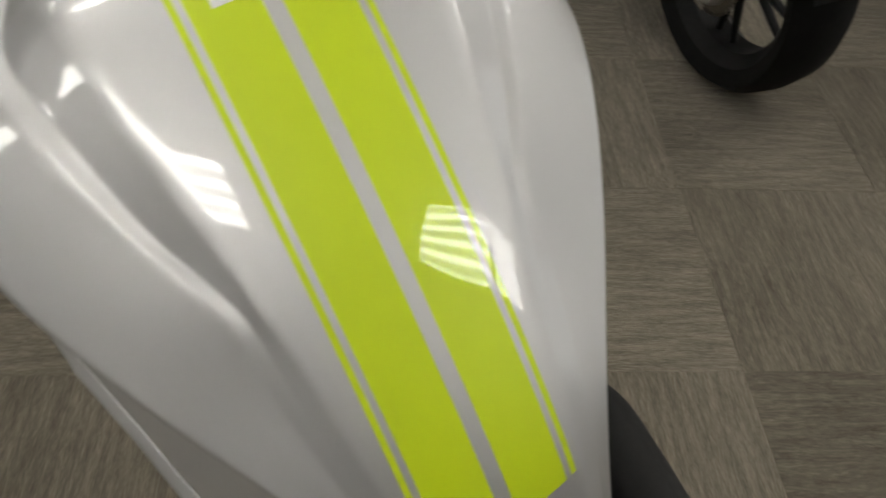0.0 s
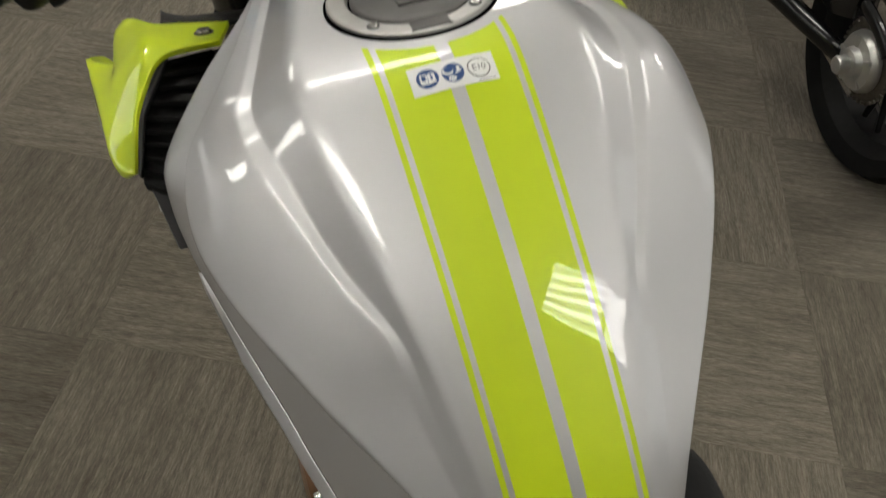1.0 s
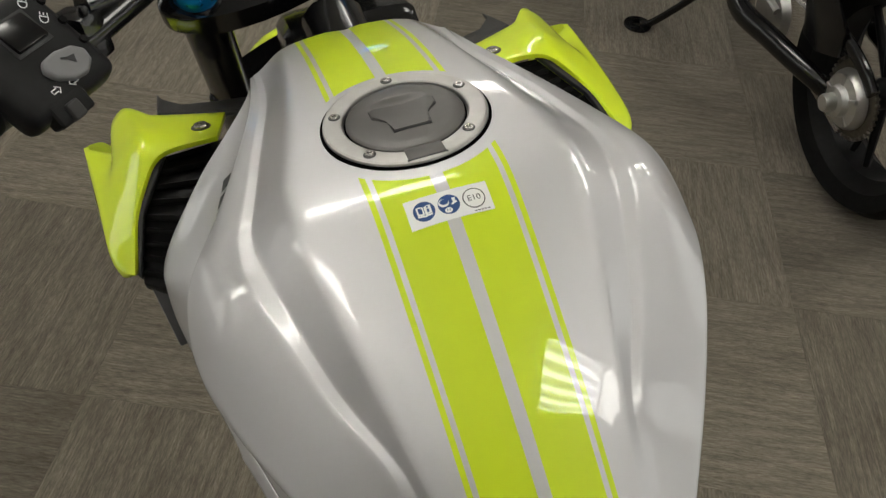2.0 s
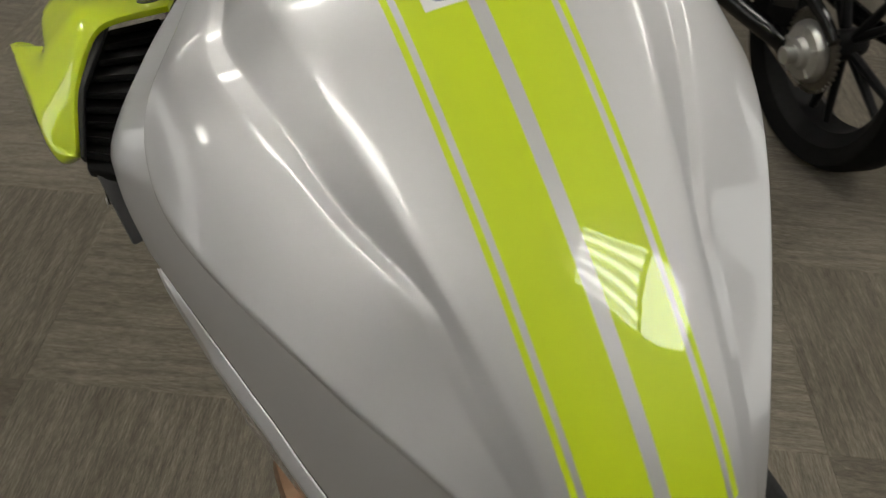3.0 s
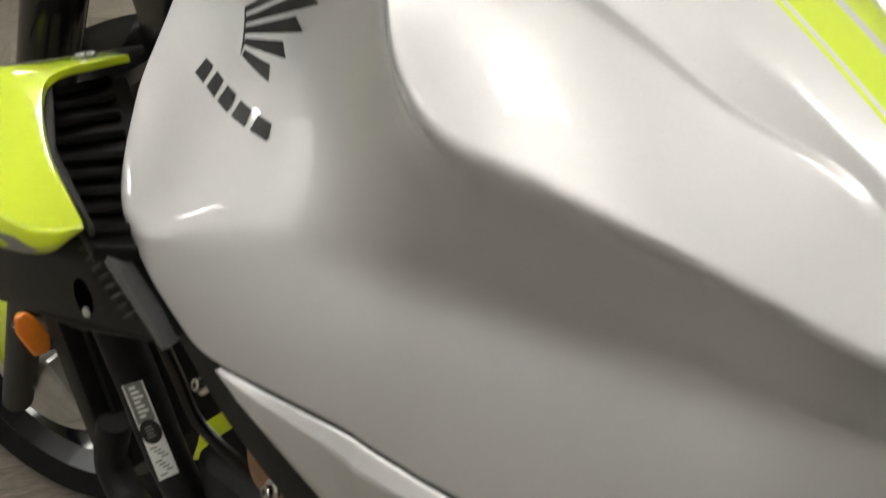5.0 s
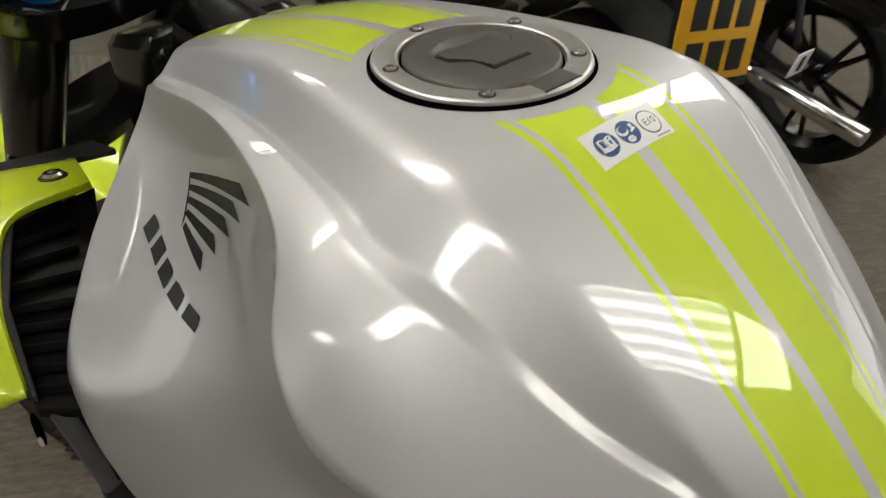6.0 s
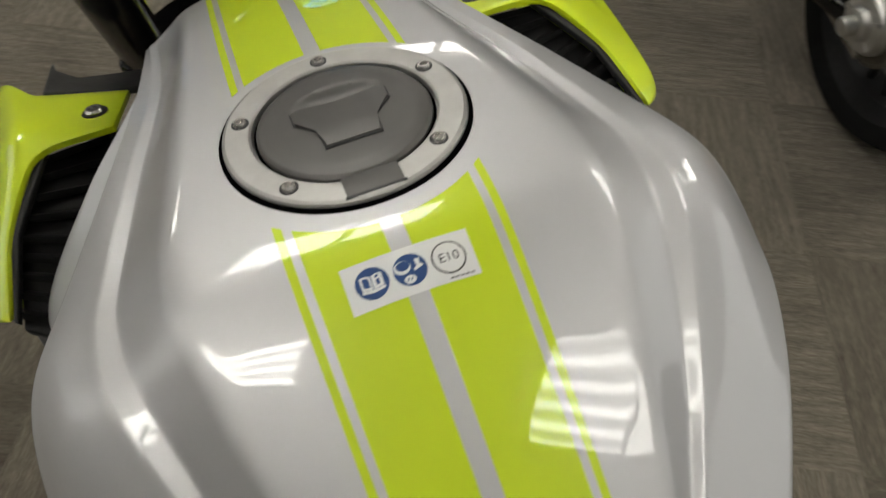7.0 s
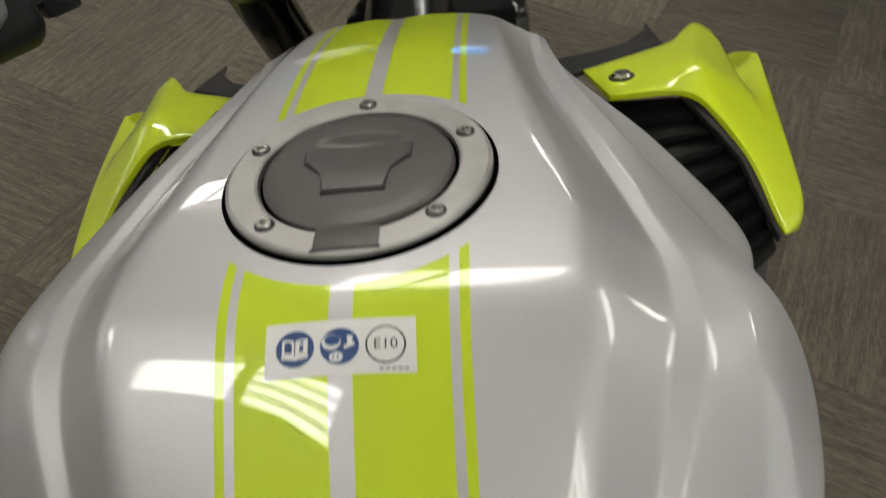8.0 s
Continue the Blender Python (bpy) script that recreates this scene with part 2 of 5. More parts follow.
def window_wall(side, wx, wy0, wy1, wz0, wz1):
    """A wall with a shop window of three panes and daylight beyond it."""
    y0, y1 = ROOM[2], ROOM[3]
    out = -1 if side == "west" else 1
    bm = bmesh.new()
    for ya, yb, za, zb in ((y0, wy0, -0.1, CEIL + 0.1), (wy1, y1, -0.1, CEIL + 0.1), (wy0, wy1, -0.1, wz0), (wy0, wy1, wz1, CEIL + 0.1)):
        box(bm, (0.2, yb - ya, zb - za), ROUND @ pose(wx, (ya + yb) / 2, (za + zb) / 2))
    tagged(part("wall_" + side, bm, M_WALL, None), "grey painted showroom wall with a shop window", "wall", kind="structure")
    win = empty("window_1" if side == "west" else "window_2", ROUND @ pose(wx, 0, 0), "wide shop window in a pale frame, out of view", "window")
    tagged(win, "wide shop window in a pale frame, out of view", "window", kind="structure")
    bm = bmesh.new()
    for y in (wy0 + 0.03, (2 * wy0 + wy1) / 3, (wy0 + 2 * wy1) / 3, wy1 - 0.03):
        box(bm, (0.08, 0.06, wz1 - wz0), pose(0, y, (wz0 + wz1) / 2), 0.004)
    for z in (wz0 + 0.03, wz1 - 0.03):
        box(bm, (0.076, wy1 - wy0, 0.06), pose(0, (wy0 + wy1) / 2, z), 0.004)
    part("window_frame", bm, M_FRAME, win)
    w = (wy1 - wy0) / 3
    for k in range(3):
        bm = bmesh.new()
        box(bm, (0.008, w - 0.06, wz1 - wz0 - 0.12), pose(0, wy0 + (k + 0.5) * w, (wz0 + wz1) / 2))
        part("pane", bm, M_GLASS, win).visible_shadow = False
    bm = bmesh.new()
    box(bm, (0.05, wy1 - wy0 + 6, 7), ROUND @ pose(wx + 2.4 * out, (wy0 + wy1) / 2, 2.5))
    tagged(part("backdrop", bm, M_DAY, None), "plain overcast daylight outside the window", "backdrop", kind="structure")


def build_room():
    x0, x1, y0, y1 = ROOM
    bm = bmesh.new()
    box(bm, (x1 - x0 + 0.4, y1 - y0 + 0.4, 0.2), ROUND @ pose((x0 + x1) / 2, (y0 + y1) / 2, -0.112))
    ob = part("floor", bm, M_CARPET, None)
    floor = tagged(ob, "brown-grey ribbed carpet tiles laid quarter-turned", "floor", kind="structure")
    for name, size, at in (
        ("wall_north", (x1 - x0 + 0.4, 0.2, CEIL + 0.2), ((x0 + x1) / 2, y1 + 0.1, CEIL / 2)),
        ("wall_south", (x1 - x0 + 0.4, 0.2, CEIL + 0.2), ((x0 + x1) / 2, y0 - 0.1, CEIL / 2)),
    ):
        bm = bmesh.new()
        box(bm, size, ROUND @ pose(*at))
        tagged(part(name, bm, M_WALL, None), "off-white painted showroom wall", "wall", kind="structure")
    for side, wx, (wy0, wy1, wz0, wz1) in (("west", x0 - 0.1, WINDOWS[0]), ("east", x1 + 0.1, WINDOWS[1])):
        window_wall(side, wx, wy0, wy1, wz0, wz1)
    bm = bmesh.new()
    box(bm, (x1 - x0, y1 - y0, 0.1), ROUND @ pose((x0 + x1) / 2, (y0 + y1) / 2, CEIL + 0.1))
    n = 0.6
    for i in range(int((x1 - x0) / n)):
        for j in range(int((y1 - y0) / n)):
            box(bm, (n - 0.024, n - 0.024, 0.02), ROUND @ pose(x0 + 0.1 + (i + 0.5) * n, y0 + (j + 0.5) * n, CEIL + 0.045))
    tagged(part("ceiling", bm, M_CEIL, None), "suspended ceiling of pale square tiles", "ceiling", kind="structure")
    return floor


# Both out of view: west added to light the left flank, east after reflections.
WINDOWS = ((-2.5, 2.9, 0.8, 2.3), (-1.0, 4.0, 0.9, 2.5))
FLOOR = build_room()


def ceiling_light(u, v, depth, cells, louvred=None, power=1.0):
    """A recessed luminaire in a white frame: lit cells (from, to) along the room's x, round (u, v)."""
    top = empty("ceiling_light", ROUND @ pose(u, v, CEIL - 0.02), "recessed ceiling light with two lit cells in a white frame", "ceiling light", "lights in the ceiling")
    lo, hi = cells[0][0] - 0.05, cells[-1][1] + 0.05
    bm = bmesh.new()
    edges = [lo, *[(a[1] + b[0]) / 2 for a, b in zip(cells, cells[1:])], hi]
    wide = [0.04, *[b[0] - a[1] - 0.012 for a, b in zip(cells, cells[1:])], 0.04]
    for x, w in zip(edges, wide):
        box(bm, (w, depth + 0.05, 0.04), pose(x, 0, 0), 0.004)
    for y in (-1, 1):
        box(bm, (hi - lo + 0.04, 0.035, 0.04), pose((lo + hi) / 2, y * (depth / 2 + 0.02), 0), 0.004)
    part("frame", bm, M_FRAME, top)
    for k, (a, b) in enumerate(cells):
        bm = bmesh.new()
        box(bm, (b - a, depth, 0.012), pose(0, 0, 0), 0.003)
        ob = part("diffuser", bm, lamp_mat(LUM_STRENGTH * power, (louvred or {}).get(k, 0.0)), top, "lit white diffuser")
        ob.location = ((a + b) / 2, 0, 0.004)
    return top


ceiling_light(2.35, -1.13, 0.60, [(-1.03, -0.035), (0.055, 1.02)], {0: 1.3}, 0.6)
ceiling_light(-0.98, -1.24, 0.46, [(-0.63, -0.09), (-0.01, 0.64)], {0: 0.5, 1: 1.1}, 0.95)
ceiling_light(-0.90, 1.12, 0.50, [(-0.60, -0.04), (0.04, 0.60)], None, 0.95)
ceiling_light(2.20, 1.40, 0.56, [(-0.9, -0.04), (0.04, 0.9)], None, 0.72)
far = ceiling_light(-4.7, 3.40, 0.58, [(-0.6, -0.04), (0.04, 0.6)])
for at in ((4.9, 5.0), (-1.0, 5.0), (-4.4, -1.2)):
    copy_thing(far, ROUND @ pose(*at, CEIL - 0.02))

# ---------------------------------------------------------------- the motorcycle, leaning on its stand
# Its parts are laid out round the filler: x to its right, y ahead, z up.
LEAN = pose(0, 0, 1.08, 0, -8, 0) @ pose(0, 0, 0, -8) @ Matrix.Diagonal((0.9, 0.9, 0.9, 1.0))
bike = empty("motorcycle", LEAN, "silver motorcycle with lime stripes leaning on its stand", "motorcycle")


def spline(knots, steps):
    """A natural cubic through the knots, at even steps; rows of any width."""
    k = np.array(knots, float)
    n = len(k)
    a = np.zeros((n, n))
    r = np.zeros_like(k)
    a[0, 0] = a[-1, -1] = 1
    for i in range(1, n - 1):
        a[i, i - 1], a[i, i], a[i, i + 1] = 1, 4, 1
        r[i] = 6 * (k[i + 1] - 2 * k[i] + k[i - 1])
    m = np.linalg.solve(a, r)
    t = np.linspace(0, n - 1, steps)
    i = np.minimum(t.astype(int), n - 2)
    b = (t - i)[:, None]
    c = 1 - b
    return c * k[i] + b * k[i + 1] + ((c ** 3 - c) * m[i] + (b ** 3 - b) * m[i + 1]) / 6


# Style lines of the tank, from nose to tail, and how softly the skin turns over each.
TANK_LINES = [
    ("spine", 0.5, [(0, 0.24, -0.036), (0, 0.15, -0.013), (0, 0.06, -0.002), (0, -0.02, 0), (0, -0.0516, 0.0003), (0, -0.071, -0.0008), (0, -0.0853, -0.0042), (0, -0.105, -0.0142), (0, -0.1358, -0.0355), (0, -0.17, -0.0622), (0, -0.2041, -0.091), (0, -0.24, -0.126), (0, -0.31, -0.209), (0, -0.336, -0.29)]),
    ("stripe", 0.5, [(0.047, 0.236, -0.037), (0.047, 0.15, -0.015), (0.047, 0.06, -0.003), (0.048, -0.02, -0.001), (0.048, -0.0516, -0.0012), (0.048, -0.0711, -0.003), (0.0481, -0.0853, -0.0072), (0.048, -0.105, -0.0182), (0.0475, -0.1357, -0.0401), (0.047, -0.17, -0.0672), (0.0467, -0.2045, -0.0968), (0.046, -0.24, -0.1328), (0.042, -0.306, -0.213), (0.038, -0.331, -0.29)]),
    ("plateau", 0.22, [(0.066, 0.229, -0.039), (0.068, 0.15, -0.017), (0.077, 0.06, -0.005), (0.0905, -0.02, -0.003), (0.094, -0.048, -0.0038), (0.095, -0.07, -0.0065), (0.094, -0.0845, -0.0115), (0.09, -0.105, -0.0225), (0.0845, -0.1356, -0.0459), (0.077, -0.17, -0.0737), (0.0695, -0.205, -0.104), (0.061, -0.24, -0.1385), (0.051, -0.302, -0.212), (0.048, -0.327, -0.29)]),
    ("groove", 0.12, [(0.088, 0.209, -0.044), (0.089, 0.14, -0.036), (0.102, 0.06, -0.026), (0.118, -0.02, -0.0225), (0.1245, -0.046, -0.0258), (0.125, -0.064, -0.0296), (0.122, -0.083, -0.0335), (0.1165, -0.105, -0.044), (0.107, -0.136, -0.0659), (0.0935, -0.169, -0.0903), (0.0765, -0.2045, -0.1117), (0.07, -0.238, -0.1445), (0.057, -0.299, -0.213), (0.053, -0.324, -0.289)]),
    ("lip", 0.16, [(0.094, 0.206, -0.045), (0.0955, 0.14, -0.0355), (0.109, 0.06, -0.0245), (0.1265, -0.02, -0.0222), (0.1355, -0.047, -0.0271), (0.1375, -0.066, -0.0311), (0.136, -0.083, -0.0351), (0.1295, -0.105, -0.0455), (0.117, -0.136, -0.0664), (0.102, -0.169, -0.0903), (0.0845, -0.2035, -0.1123), (0.079, -0.236, -0.149), (0.062, -0.296, -0.213), (0.058, -0.321, -0.288)]),
    ("crown", 0.5, [(0.096, 0.208, -0.048), (0.1005, 0.133, -0.0345), (0.1165, 0.056, -0.0252), (0.14, -0.019, -0.0265), (0.158, -0.049, -0.0365), (0.164, -0.069, -0.0457), (0.1633, -0.0842, -0.0533), (0.159, -0.105, -0.0652), (0.1479, -0.1363, -0.0856), (0.132, -0.17, -0.1089), (0.1135, -0.2028, -0.1316), (0.095, -0.235, -0.156), (0.068, -0.292, -0.212), (0.063, -0.317, -0.287)]),
    ("shoulder", 0.19, [(0.098, 0.212, -0.05), (0.106, 0.13, -0.034), (0.124, 0.053, -0.027), (0.152, -0.018, -0.033), (0.178, -0.047, -0.055), (0.1885, -0.0695, -0.081), (0.1885, -0.0886, -0.0938), (0.184, -0.11, -0.1), (0.1728, -0.1393, -0.111), (0.157, -0.17, -0.126), (0.1385, -0.201, -0.1452), (0.118, -0.232, -0.166), (0.08, -0.287, -0.212), (0.068, -0.313, -0.286)]),
    ("hollow", 0.5, [(0.104, 0.222, -0.074), (0.114, 0.148, -0.090), (0.138, 0.062, -0.092), (0.164, -0.016, -0.124), (0.1615, -0.0485, -0.138), (0.1546, -0.0697, -0.144), (0.1508, -0.0848, -0.1464), (0.145, -0.105, -0.151), (0.1348, -0.1355, -0.1595), (0.123, -0.168, -0.171), (0.1113, -0.1987, -0.1847), (0.099, -0.228, -0.199), (0.075, -0.28, -0.232), (0.069, -0.307, -0.293)]),
    ("ridge", 0.28, [(0.172, 0.182, -0.122), (0.224, 0.128, -0.163), (0.201, 0.07, -0.168), (0.166, -0.008, -0.182), (0.1495, -0.0434, -0.1889), (0.1398, -0.0647, -0.1929), (0.1339, -0.0796, -0.1959), (0.126, -0.1, -0.2), (0.1136, -0.1317, -0.2061), (0.102, -0.165, -0.213), (0.0946, -0.1947, -0.2202), (0.089, -0.222, -0.228), (0.076, -0.272, -0.252), (0.07, -0.302, -0.303)]),
    ("belly", 0.45, [(0.212, 0.14, -0.16), (0.2283, 0.1049, -0.201), (0.2144, 0.0645, -0.2137), (0.1887, -0.0036, -0.229), (0.1774, -0.0314, -0.2374), (0.1695, -0.0511, -0.2444), (0.1638, -0.0674, -0.2499), (0.1561, -0.089, -0.2564), (0.1461, -0.1186, -0.2646), (0.1363, -0.1485, -0.2732), (0.128, -0.1771, -0.2825), (0.1189, -0.2061, -0.2921), (0.0932, -0.2638, -0.3054), (0.07, -0.297, -0.318)]),
    ("seam", 0.1, [(0.226, 0.112, -0.196), (0.2245, 0.086, -0.232), (0.218, 0.06, -0.251), (0.2, 0, -0.2675), (0.193, -0.0215, -0.277), (0.1865, -0.04, -0.2865), (0.181, -0.0575, -0.294), (0.1735, -0.08, -0.3025), (0.1655, -0.1078, -0.3125), (0.157, -0.135, -0.3225), (0.148, -0.1627, -0.3335), (0.136, -0.193, -0.3445), (0.1, -0.257, -0.349), (0.07, -0.294, -0.335)]),
    ("tuck", 0.5, [(0.207, 0.11, -0.201), (0.2055, 0.084, -0.237), (0.199, 0.058, -0.256), (0.181, -0.002, -0.2725), (0.174, -0.0235, -0.282), (0.1675, -0.042, -0.2915), (0.162, -0.0595, -0.299), (0.1545, -0.082, -0.3075), (0.1465, -0.1098, -0.3175), (0.138, -0.137, -0.3275), (0.129, -0.1647, -0.3385), (0.117, -0.195, -0.3495), (0.081, -0.259, -0.354), (0.055, -0.296, -0.34)]),
]


def tank_skin(steps=190):
    lines = [spline(k, steps) for _, _, k in TANK_LINES]
    soft = [r for _, r, _ in TANK_LINES]
    rows = []
    for s in range(steps):
        half = [Vector(l[s]) for l in lines]
        full = [Vector((-p.x, p.y, p.z)) for p in half[:0:-1]] + half
        r = soft[:0:-1] + soft
        row = [full[0]]
        for i in range(1, len(full) - 1):
            p = full[i]
            a, b = p.lerp(full[i - 1], r[i]), p.lerp(full[i + 1], r[i])
            for t in (0.0, 0.125, 0.25, 0.375, 0.5, 0.625, 0.75, 0.875, 1.0):
                row.append(a * (1 - t) ** 2 + p * 2 * t * (1 - t) + b * t * t)
            if r[i] < 0.5 or r[i + 1] < 0.5:
                e = full[i + 1].lerp(p, r[i + 1])
                row += [b.lerp(e, 0.25), b.lerp(e, 0.5), b.lerp(e, 0.75)]
        row.append(full[-1])
        rows.append(row)
    # the skin turns in at the nose and at the tail
    nose = [Vector((p.x * 0.90, p.y - 0.012, p.z - 0.016)) for p in rows[0]]
    tail = [Vector((p.x * 0.9, p.y + 0.02, p.z - 0.012)) for p in rows[-1]]
    rows = [nose, *rows, tail]
    n = len(rows[0])
    verts = [p for row in rows for p in row]
    faces = [(i * n + j, i * n + j + 1, (i + 1) * n + j + 1, (i + 1) * n + j) for i in range(len(rows) - 1) for j in range(n - 1)]
    return verts, faces


tank_v, tank_f = tank_skin()
tank = link("fuel_tank", tank_v, tank_f, M_TANK, bike, "silver metallic tank with two lime racing stripes", edge=60)
from mathutils.bvhtree import BVHTree

SKIN = BVHTree.FromPolygons([tuple(v) for v in tank_v], tank_f)


def on_top(x, y, lift=0.0004):
    """The place on the tank's skin below (x, y), and the normal there."""
    p, n, _, _ = SKIN.ray_cast(Vector((x, y, 0.3)), Vector((0, 0, -1)))
    n = n if n.z > 0 else -n
    return p + n * lift


def on_side(y, z, lift=0.0005, sign=-1):
    """The place on the tank's flank at (y, z)."""
    p, n, _, _ = SKIN.ray_cast(Vector((sign * 0.5, y, z)), Vector((-sign, 0, 0)))
    n = n if n.x * sign > 0 else -n
    return p + n * lift


def decal(name, outline, place, material, parent, label="", cells=10):
    """A thin film of that outline (u, v), cut into small cells and laid on the skin by place(u, v)."""
    bm = bmesh.new()
    bm.faces.new([bm.verts.new((u, v, 0)) for u, v in outline])
    us, vs = [u for u, v in outline], [v for u, v in outline]
    for k in range(1, cells):
        for lo, hi, axis in ((min(us), max(us), 0), (min(vs), max(vs), 1)):
            co, no = [0, 0, 0], [0, 0, 0]
            co[axis], no[axis] = lo + (hi - lo) * k / cells, 1
            bmesh.ops.bisect_plane(bm, geom=bm.verts[:] + bm.edges[:] + bm.faces[:], plane_co=co, plane_no=no)
    bmesh.ops.triangulate(bm, faces=bm.faces)
    for v in bm.verts:
        v.co = place(v.co.x, v.co.y)
    return part(name, bm, material, parent, label)


# filler cap
def filler():
    # near-black ring that paints the dark gap round the filler ring
    bm = bmesh.new()
    lathe(bm, [(0.0585, -0.010), (0.0620, -0.006), (0.0620, -0.0006), (0.0614, 0.0002), (0.0602, 0.0010), (0.0596, -0.002), (0.0585, -0.010)], n=72)
    part("filler_gap_shade", bm, M_VOID, tank, "black ring painting the dark gap round the filler")
    bm = bmesh.new()
    lathe(bm, [(0.0445, -0.008), (0.0590, -0.008), (0.0599, 0.0008), (0.0594, 0.0024), (0.0578, 0.0031), (0.0466, 0.0031), (0.0454, 0.0023), (0.0449, -0.001), (0.0445, -0.008)], n=72)
    part("filler_ring", bm, M_ALU, tank, "brushed aluminium ring", 14)
    # black ring as the floor of the cap's gap, its shade put in as colour
    bm = bmesh.new()
    lathe(bm, [(0.0400, 0.0), (0.0446, 0.0), (0.0446, -0.002), (0.0400, -0.002)], n=48)
    part("cap_gap_shade", bm, M_VOID, tank, "black ring painting the shade in the gap round the cap")

    # domed cap with a soft finger scoop
    def dome(r):
        return float(np.interp(r, (0.0, 0.020, 0.036, 0.0416, 0.0430, 0.0434), (0.0056, 0.0053, 0.0044, 0.0032, 0.0018, -0.004)))

    radii = [0.0018 * k for k in range(1, 23)] + [0.0408, 0.0416, 0.0424, 0.0430, 0.0433, 0.0434]
    n, verts, faces = 96, [Vector((0, 0, dome(0)))], []
    for r in radii:
        for k in range(n):
            x, y = r * math.cos(2 * math.pi * k / n), r * math.sin(2 * math.pi * k / n)
            q = (x / 0.0225) ** 2 + ((y - 0.0150) / 0.0088) ** 2
            verts.append(Vector((x, y, dome(r) - 0.0044 * max(0.0, 1.0 - q) ** 0.8)))
    faces += [(0, 1 + k, 1 + (k + 1) % n) for k in range(n)]
    for i in range(len(radii) - 1):
        faces += [(1 + i * n + k, 1 + (i + 1) * n + k, 1 + (i + 1) * n + (k + 1) % n, 1 + i * n + (k + 1) % n) for k in range(n)]
    link("filler_cap", verts, faces, M_CAP, tank, "satin dark grey flush cap", edge=40)
    # lock flap: a shield that ends at the scoop
    flap = [(-0.0135, -0.021), (0.0135, -0.021), (0.0145, -0.008), (0.0235, 0.001), (0.0238, 0.0100), (0.0195, 0.0125), (0.0100, 0.0098), (0.0, 0.0092), (-0.0100, 0.0098), (-0.0195, 0.0125), (-0.0238, 0.0100), (-0.0235, 0.001), (-0.0145, -0.008)]
    bm = bmesh.new()
    slab(bm, flap, 0.0026, pose(0, 0, 0.0038), 0.0007)
    part("lock_flap", bm, M_CAP, tank, "satin grey keyhole flap")
    # larger black slab under the flap, its rim painting the gap's shade
    bm = bmesh.new()
    slab(bm, [(x * 1.035, (y + 0.003) * 1.05 - 0.0035) for x, y in flap], 0.0018, pose(0, 0, 0.0038))
    part("flap_gap_shade", bm, M_INK_AND_SHADE, tank)
    # hinge block across the ring at the back
    bm = bmesh.new()
    box(bm, (0.0268, 0.0130, 0.0060), pose(0, -0.0490, 0.0005), 0.001)
    part("hinge", bm, M_CAP, tank, "satin grey hinge block")
    bm = bmesh.new()
    box(bm, (0.0282, 0.0016, 0.0060), pose(0, -0.0560, 0.0004), 0.0003)
    part("hinge_pin", bm, M_INK_AND_SHADE, tank)
    bolt_mesh = None
    for deg in (90, 22, -46.5, -133.5, 158):
        a = radians(deg)
        p = (0.0515 * math.cos(a), 0.0515 * math.sin(a), 0.0031)
        if bolt_mesh is None:
            bm = bmesh.new()
            lathe(bm, [(0.0, 0.0004), (0.0016, 0.0004), (0.0018, 0.0016), (0.0030, 0.0016), (0.0034, 0.0009), (0.0035, 0.0)], n=20)
            b = part("cap_screw", bm, M_STEEL, tank, "bright socket screw")
            bolt_mesh = b.data
            # flat dark disc on the ring that paints the shade of a sunk screw
            bm = bmesh.new()
            lathe(bm, [(0.0, 0.0003), (0.0044, 0.0003), (0.0046, -0.0004)], n=20)
            w = part("screw_well_shade", bm, M_INK_AND_SHADE, tank)
        else:
            b, w = new("cap_screw", bolt_mesh), new("screw_well_shade", w.data)
            b.parent = w.parent = tank
            tagged(b, "bright socket screw")
        b.location = w.location = p


filler()


